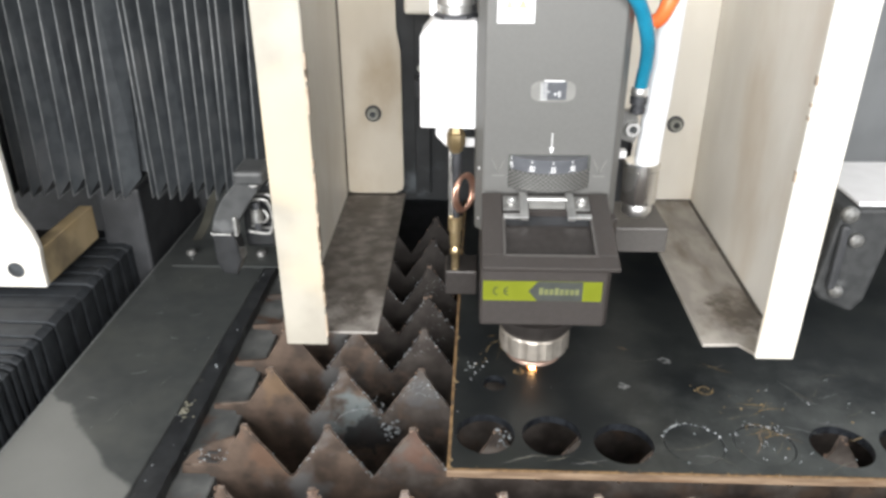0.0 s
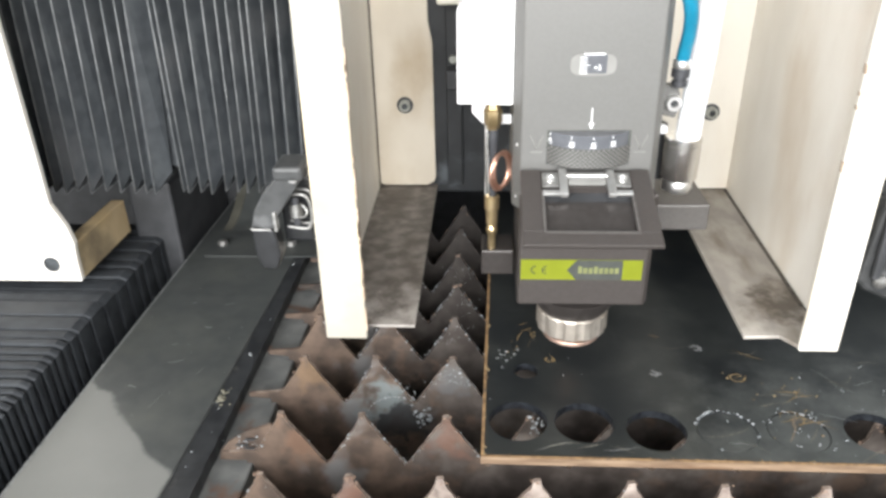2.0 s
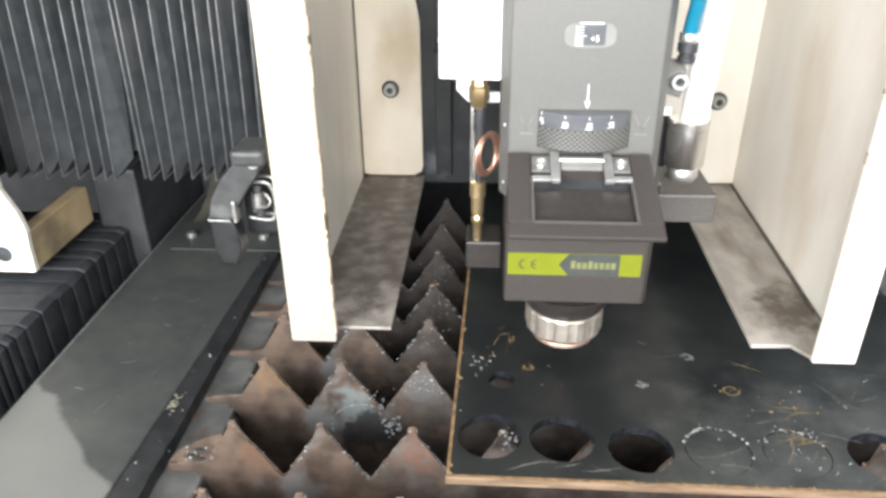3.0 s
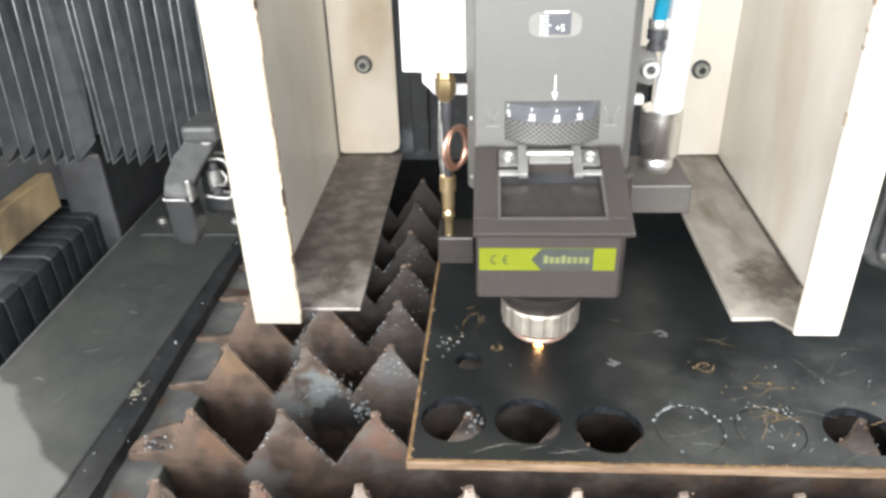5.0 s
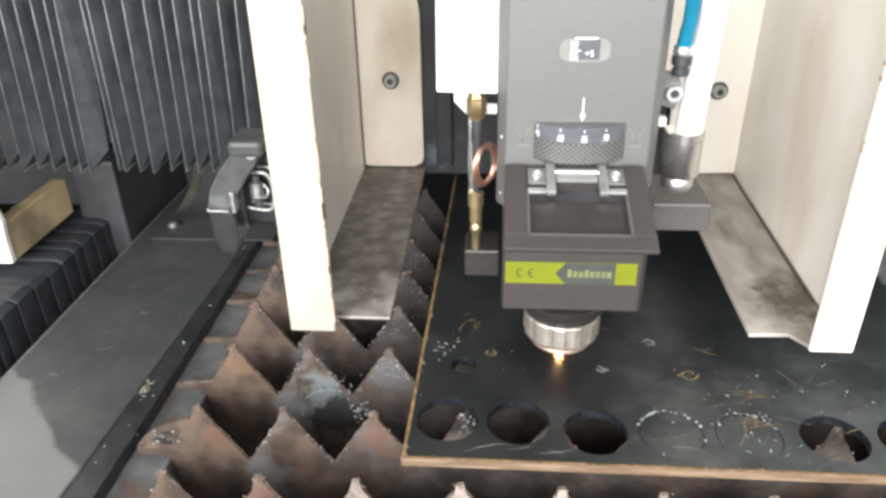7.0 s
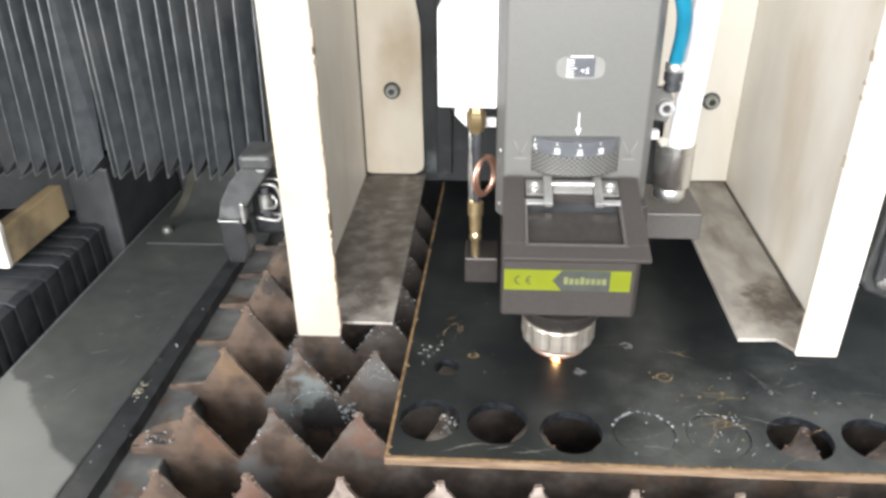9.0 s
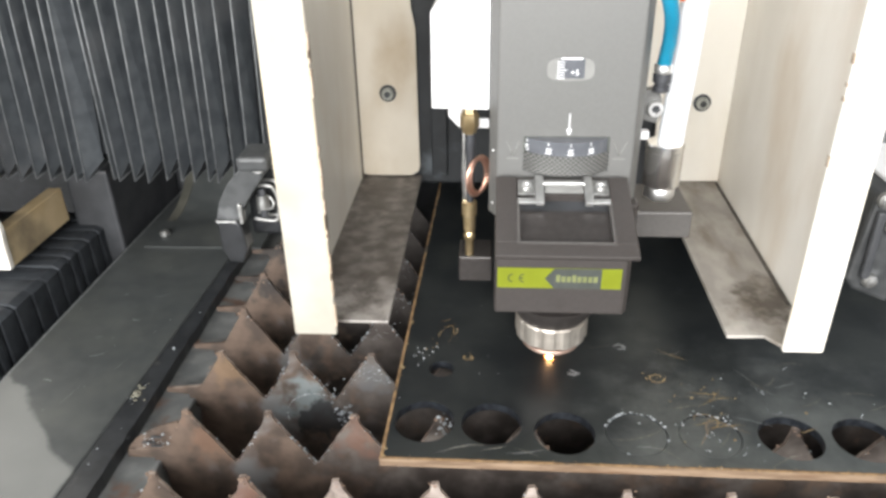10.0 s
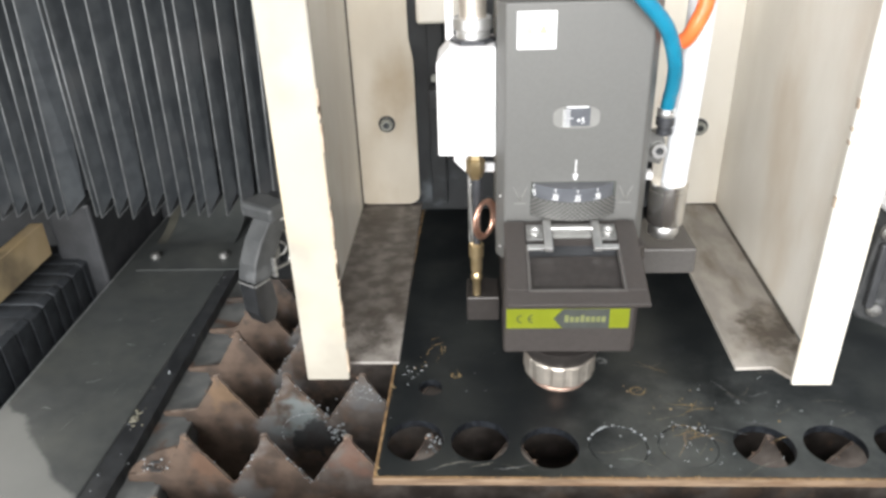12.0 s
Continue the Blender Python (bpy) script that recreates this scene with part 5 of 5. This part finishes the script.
        b.transform(Matrix.Translation((dc[0] + 0.0414 * math.sin(a), dc[1] - 0.0414 * math.cos(a), 0.2078)) @ Matrix.Rotation(a, 4, "Z"))
        part("tick", b, INK_WHITE, dial)
    part("pointer", prism([(0.1182, 0.2165), (0.1163, 0.2215), (0.1179, 0.2215), (0.1179, 0.2330), (0.1185, 0.2330), (0.1185, 0.2215), (0.1201, 0.2215)], "y", front - 0.0004, front), INK_WHITE, t, "white printed arrow")
    # small sight window
    oval = [(0.1166 + 0.0165 * math.copysign(abs(math.cos(a)) ** 0.6, math.cos(a)), 0.2650 + 0.0080 * math.copysign(abs(math.sin(a)) ** 0.6, math.sin(a))) for a in [k * math.pi / 16 for k in range(32)]]
    sight = part("sight_rim", prism(oval, "y", front - 0.0005, front), ENGRAVED, t, "pale recessed window rim")
    part("sight_window", box(0.1085, 0.1262, front - 0.0009, front - 0.0005, 0.2588, 0.2722, 0.0001), SCALE_BLUE, sight, "dark window with a white scale")
    for k in range(7):
        part("scale_line", box(0.1070, 0.1122 + (0.0018 if k == 3 else 0), front - 0.0012, front - 0.0009, 0.2588 + k * 0.0019, 0.2593 + k * 0.0019), INK_WHITE, sight)
    part("window_edge", box(0.1095, 0.1245, front - 0.0012, front - 0.0009, 0.2722, 0.2732), INK_WHITE, sight)
    letters("+5", 0.0056, facing(0.1195, front - 0.0011, 0.2628), INK_WHITE, sight)
    # engraved marks beside the dial
    for x, s in ((0.0780, 1), (0.1560, -1)):
        b = bmesh.new()
        for x0, x1 in ((x - 0.0050, x), (x + 0.0050, x)):
            joined(b, tube([(x0, front - 0.0001, 0.2120), ((x0 + x1) / 2, front - 0.0001, 0.2065), (x1, front - 0.0001, 0.2010)], 0.0004, 5, cuts=1))
        box(x - 0.0045, x + 0.0045, front - 0.0003, front, 0.1982, 0.1989, bm=b)
        part("engraved_mark", b, ENGRAVED, t)
    st = part("sticker", box(0.0738, 0.1002, front - 0.0005, front, 0.3134, 0.3385, 0.0002), INK_WHITE, t, "white sticker with faint yellow signs")
    for x in (0.0820, 0.0915):
        part("sticker_sign", prism([(x - 0.0035, 0.3235), (x + 0.0035, 0.3235), (x, 0.3305)], "y", front - 0.0008, front - 0.0005), STICKER_YELLOW, st)
    for z in (0.2030, 0.1600):
        part("side_screw", turned([(0.0012, 0), (0.0012, 0.001)], (0.0638, 0.1190, z), 10, "y"), STEEL, t)
    return t


def sensor_unit(t):
    """White housing beside the body, with its connector, brass tube fittings and copper coil."""
    shape = [(0.0172, 0.2325), (0.0600, 0.2315), (0.0600, 0.3125), (0.0275, 0.3125), (0.0178, 0.3020)]
    part("sensor_housing", prism(shape, "y", 0.1260, 0.1700, 0.0012), BOX_WHITE, t, "white sensor housing")
    cn = (0.0440, 0.146, 0)
    part("connector_plate", turned([(0.0165, 0.3127), (0.0165, 0.3150), (0.0150, 0.3158)], cn, 6), ROD, t, "dark hexagon plate")
    part("connector_neck", turned([(0.0120, 0.3158), (0.0122, 0.3200), (0.0105, 0.3215)], cn, 32), STEEL, t, "steel connector base")
    knurl = turned([(0.0132, 0.3215), (0.0142, 0.3224), (0.0142, 0.3290), (0.0134, 0.3300)], cn, 64)
    for v in knurl.verts:
        d = Vector((v.co.x - cn[0], v.co.y - cn[1], 0))
        if int(round(math.atan2(d.y, d.x) * 64 / (2 * math.pi))) % 2:
            v.co -= d.normalized() * 0.0006
    part("connector_nut", knurl, STEEL, t, "knurled steel nut")
    part("connector_sleeve", turned([(0.0098, 0.3300), (0.0098, 0.3480), (0.0104, 0.3484), (0.0104, 0.400), (0.006, 0.402), (0.006, 0.55)], cn, 28), RING, t, "steel connector sleeve")
    part("lug", box(0.024, 0.0300, 0.150, 0.160, 0.3126, 0.380, 0.001), BOX_WHITE, t)
    brk = [(0.0280, 0.2310), (0.0280, 0.2180), (0.0370, 0.2085), (0.0600, 0.2085), (0.0600, 0.2160), (0.0420, 0.2165), (0.0420, 0.2310)]
    part("bracket", prism(brk, "y", 0.1520, 0.1560, 0.0008), BOX_WHITE, t, "white bent bracket")
    cx, cy = 0.0448, 0.1430
    part("brass_nut", turned([(0.0052, 0.2312), (0.0060, 0.2240), (0.0074, 0.2230), (0.0074, 0.2130), (0.0056, 0.2105), (0.0050, 0.2075)], (cx, cy, 0), 6), BRASS, t, "brass hexagon nut")
    part("sensor_rod", turned([(0.0042, 0.2085), (0.0046, 0.2000), (0.0036, 0.1880), (0.0030, 0.1490)], (cx + 0.0005, cy, 0), 16), ROD, t, "dark rod")
    coil = [(cx + 0.0060 + 0.0072 * math.cos(a), cy - 0.004 + 0.009 * math.cos(a), 0.1725 + 0.0150 * math.sin(a)) for a in [2 * math.pi * k / 14 for k in range(14)]]
    part("copper_coil", tube(coil, 0.0017, 10, closed=True, cuts=4), COPPER, t, "copper wire coil")
    part("copper_coil", tube([(x + 0.0022, y + 0.0035, z + 0.0006) for x, y, z in coil], 0.0017, 10, closed=True, cuts=4), COPPER, t, "copper wire coil")
    part("lead", tube([(cx - 0.004, cy - 0.003, 0.205), (cx - 0.005, cy - 0.004, 0.175), (cx - 0.004, cy - 0.002, 0.152)], 0.0011, 8), ZINC, t, "thin pale lead")
    part("brass_fitting", turned([(0.0050, 0.1500), (0.0062, 0.1490), (0.0062, 0.1380), (0.0050, 0.1370), (0.0048, 0.1240), (0.0036, 0.1225), (0.0048, 0.1200), (0.0048, 0.1165), (0.0034, 0.1140), (0.0034, 0.1010)], (cx, cy, 0), 18), BRASS, t, "brass tube fitting")
    part("strip", box(0.0385, 0.0445, 0.1600, 0.1630, 0.1420, 0.2080, 0.0006), STEEL, t, "pale metal strip")
    part("sensor_foot", box(0.0360, 0.0640, 0.1370, 0.1700, 0.0775, 0.1010, 0.0015), HEAD_DARK, t, "brown-grey foot block")


def gas_side(t):
    """Hoses and fittings on the other side of the body."""
    part("rear_block", box(0.1726, 0.2270, 0.150, 0.210, 0.1150, 0.1385, 0.0015), HEAD_MID, t, "brown-grey rear block")
    cx, cy = 0.1985, 0.155
    part("gas_fitting", turned([(0.0122, 0.1610), (0.0141, 0.1618), (0.0147, 0.1632), (0.0147, 0.1905), (0.0136, 0.1911), (0.0136, 0.1925), (0.0150, 0.1931), (0.0150, 0.1962), (0.0138, 0.1972), (0.0110, 0.1974)], (cx, cy, 0), 40), FITTING, t, "bright steel gas fitting")
    hexn = turned([(0.0112, 0.1505), (0.0124, 0.1516), (0.0124, 0.1600), (0.0114, 0.1609)], (cx, cy, 0), 6)
    part("fitting_nut", hexn, STEEL, t, "steel hexagon nut")
    part("white_hose", tube([(cx + 0.0035, cy, 0.1940), (cx + 0.0045, cy, 0.222), (cx + 0.0062, cy, 0.253), (cx + 0.0075, cy, 0.296), (cx + 0.010, cy + 0.004, 0.36), (cx + 0.018, cy + 0.02, 0.52)], 0.0100, 20), HOSE_WHITE, t, "thick white hose")
    bx, by = 0.1868, 0.143
    part("push_fitting", turned([(0.0045, 0.2405), (0.0060, 0.2415), (0.0060, 0.2450), (0.0050, 0.2456), (0.0050, 0.2476), (0.0068, 0.2485), (0.0068, 0.2540), (0.0058, 0.2550)], (bx, by, 0), 24), ROD, t, "dark push-in fitting")
    part("fitting_collar", turned([(0.0062, 0.2550), (0.0068, 0.2560), (0.0068, 0.2580), (0.0060, 0.2586), (0.0066, 0.2592), (0.0066, 0.2612), (0.0058, 0.2618)], (bx, by, 0), 24), STEEL, t, "bright collar")
    part("blue_hose", tube([(bx, by, 0.2580), (0.1868, 0.138, 0.271), (0.1860, 0.130, 0.2823), (0.1820, 0.117, 0.3017), (0.1712, 0.106, 0.3268), (0.1540, 0.100, 0.3461), (0.135, 0.102, 0.365), (0.115, 0.12, 0.385)], 0.0052, 18), HOSE_BLUE, t, "blue air hose")
    part("orange_hose", tube([(0.1890, 0.134, 0.3110), (0.1930, 0.132, 0.3150), (0.1965, 0.130, 0.3233), (0.2016, 0.130, 0.3381), (0.2030, 0.132, 0.365), (0.198, 0.14, 0.46)], 0.0056, 18), HOSE_ORANGE, t, "orange air hose")
    lug = [(0.1726, 0.2180), (0.1880, 0.2140), (0.1905, 0.2200), (0.1905, 0.2330), (0.1870, 0.2400), (0.1726, 0.2400)]
    part("side_lug", prism(lug, "y", 0.1490, 0.1600, 0.001), HEAD, t, "grey side lug")
    part("lug_screw", turned([(0.0062, 0), (0.0062, 0.004), (0.0055, 0.0048), (0.0032, 0.0048), (0.0030, 0.0022), (0.0002, 0.0022)], (0.1855, 0.1490, 0.2265), 22, "y"), HINGE, t, "bright socket screw")
    part("lug_socket", turned([(0.0031, 0.0020), (0.0031, 0.0030)], (0.1855, 0.1490, 0.2265), 6, "y"), BACK, t)
    part("small_clip", box(0.1726, 0.1840, 0.150, 0.158, 0.2005, 0.2070, 0.001), BOX_WHITE, t)


CUTTER = cutting_head()
sensor_unit(CUTTER)
gas_side(CUTTER)

FLAME = thing("cutting_spark", (AX, AY, 0.0), "glowing orange-white spark under the nozzle", "spark")
b = bmesh.new()
bmesh.ops.create_icosphere(b, subdivisions=2, radius=0.0026, matrix=Matrix.Translation((AX, AY - 0.003, 0.0030)))
core = part("core", smooth(b), SPARK, FLAME)
rng = random.Random(77)
stuff(part("ember", drops([(AX + rng.gauss(0, 0.0016), AY - 0.003 + rng.gauss(0, 0.0016), 0.001 + abs(rng.gauss(0, 0.0016)), rng.uniform(0.0004, 0.001)) for _ in range(22)], 7, 1.0), SPARK_HALO, FLAME))


# ---- movement ----
BURNING = [0, 0.2, 0.8, 1.0, 1.5, 1.8, 2.5, 2.6, 3.2, 3.6, 4.2, 4.8, 5.0, 5.1, 5.7, 6.0, 6.5, 7.0, 7.7, 8.2, 8.8, 9.3, 9.5, 10.0, 10.6, 11.0, 11.3]
IDLE = [0.3, 0.5, 0.7, 1.95, 2.2, 2.4, 2.7, 3.0, 3.1, 5.2, 5.5, 5.6, 7.1, 7.5, 7.6, 10.1, 10.5, 11.4, 11.7, 12.0]

# seconds and degrees by which the loose latch has swung round towards the front
LATCH_TURN = [(0, 0), (9.5, 0), (10.6, 2), (11.0, 7), (11.3, 14), (11.6, 36), (11.8, 52), (12.0, 60)]


def along(t):
    """The carriage's place between two rows of TRAVEL."""
    for (a, *p), (c, *q) in zip(TRAVEL, TRAVEL[1:]):
        if a <= t <= c:
            f = (t - a) / (c - a)
            f = f * f * (3 - 2 * f)
            return [u + (v - u) * f for u, v in zip(p, q)]
    return TRAVEL[-1][1:]


def rows_for(ob, kx, ky, kz):
    b = BASE[ob]
    return [(t, pose(b.x + kx * x, b.y + ky * y, b.z + kz * z)) for t, x, y, z in TRAVEL]


def motions():
    for ob in (HOOD, SLIDE, RIGHT_END):
        walk(ob, rows_for(ob, 1, 1, 0))
    walk(CUTTER, rows_for(CUTTER, 1, 1, 1))
    px, py = PIVOT[0] - BASE[HOOD].x, PIVOT[1] - BASE[HOOD].y
    for ob in swing:
        walk(ob, [(t, pose(px - px * math.cos(a) + py * math.sin(a), py - px * math.sin(a) - py * math.cos(a), 0, 0, 0, math.degrees(a))) for t, a in [(t, math.radians(d)) for t, d in LATCH_TURN]])
    for ob in (GANTRY, BEAM_BELLOWS):
        walk(ob, rows_for(ob, 0, 1, 0))
    for f, share in FOLDS:
        if share > 0:
            walk(f, [(t, pose(share * x, 0, 0)) for t, x, y, z in TRAVEL])
    for f, share in WAY_FOLDS:
        if share > 0:
            walk(f, [(t, pose(0, share * y, 0)) for t, x, y, z in TRAVEL])
    times = sorted([(t, 0.0) for t in BURNING] + [(t, 0.030) for t in IDLE])
    walk(FLAME, [(t, pose(AX + along(t)[0], AY + along(t)[1], up + (along(t)[2] if up else 0))) for t, up in times])


motions()
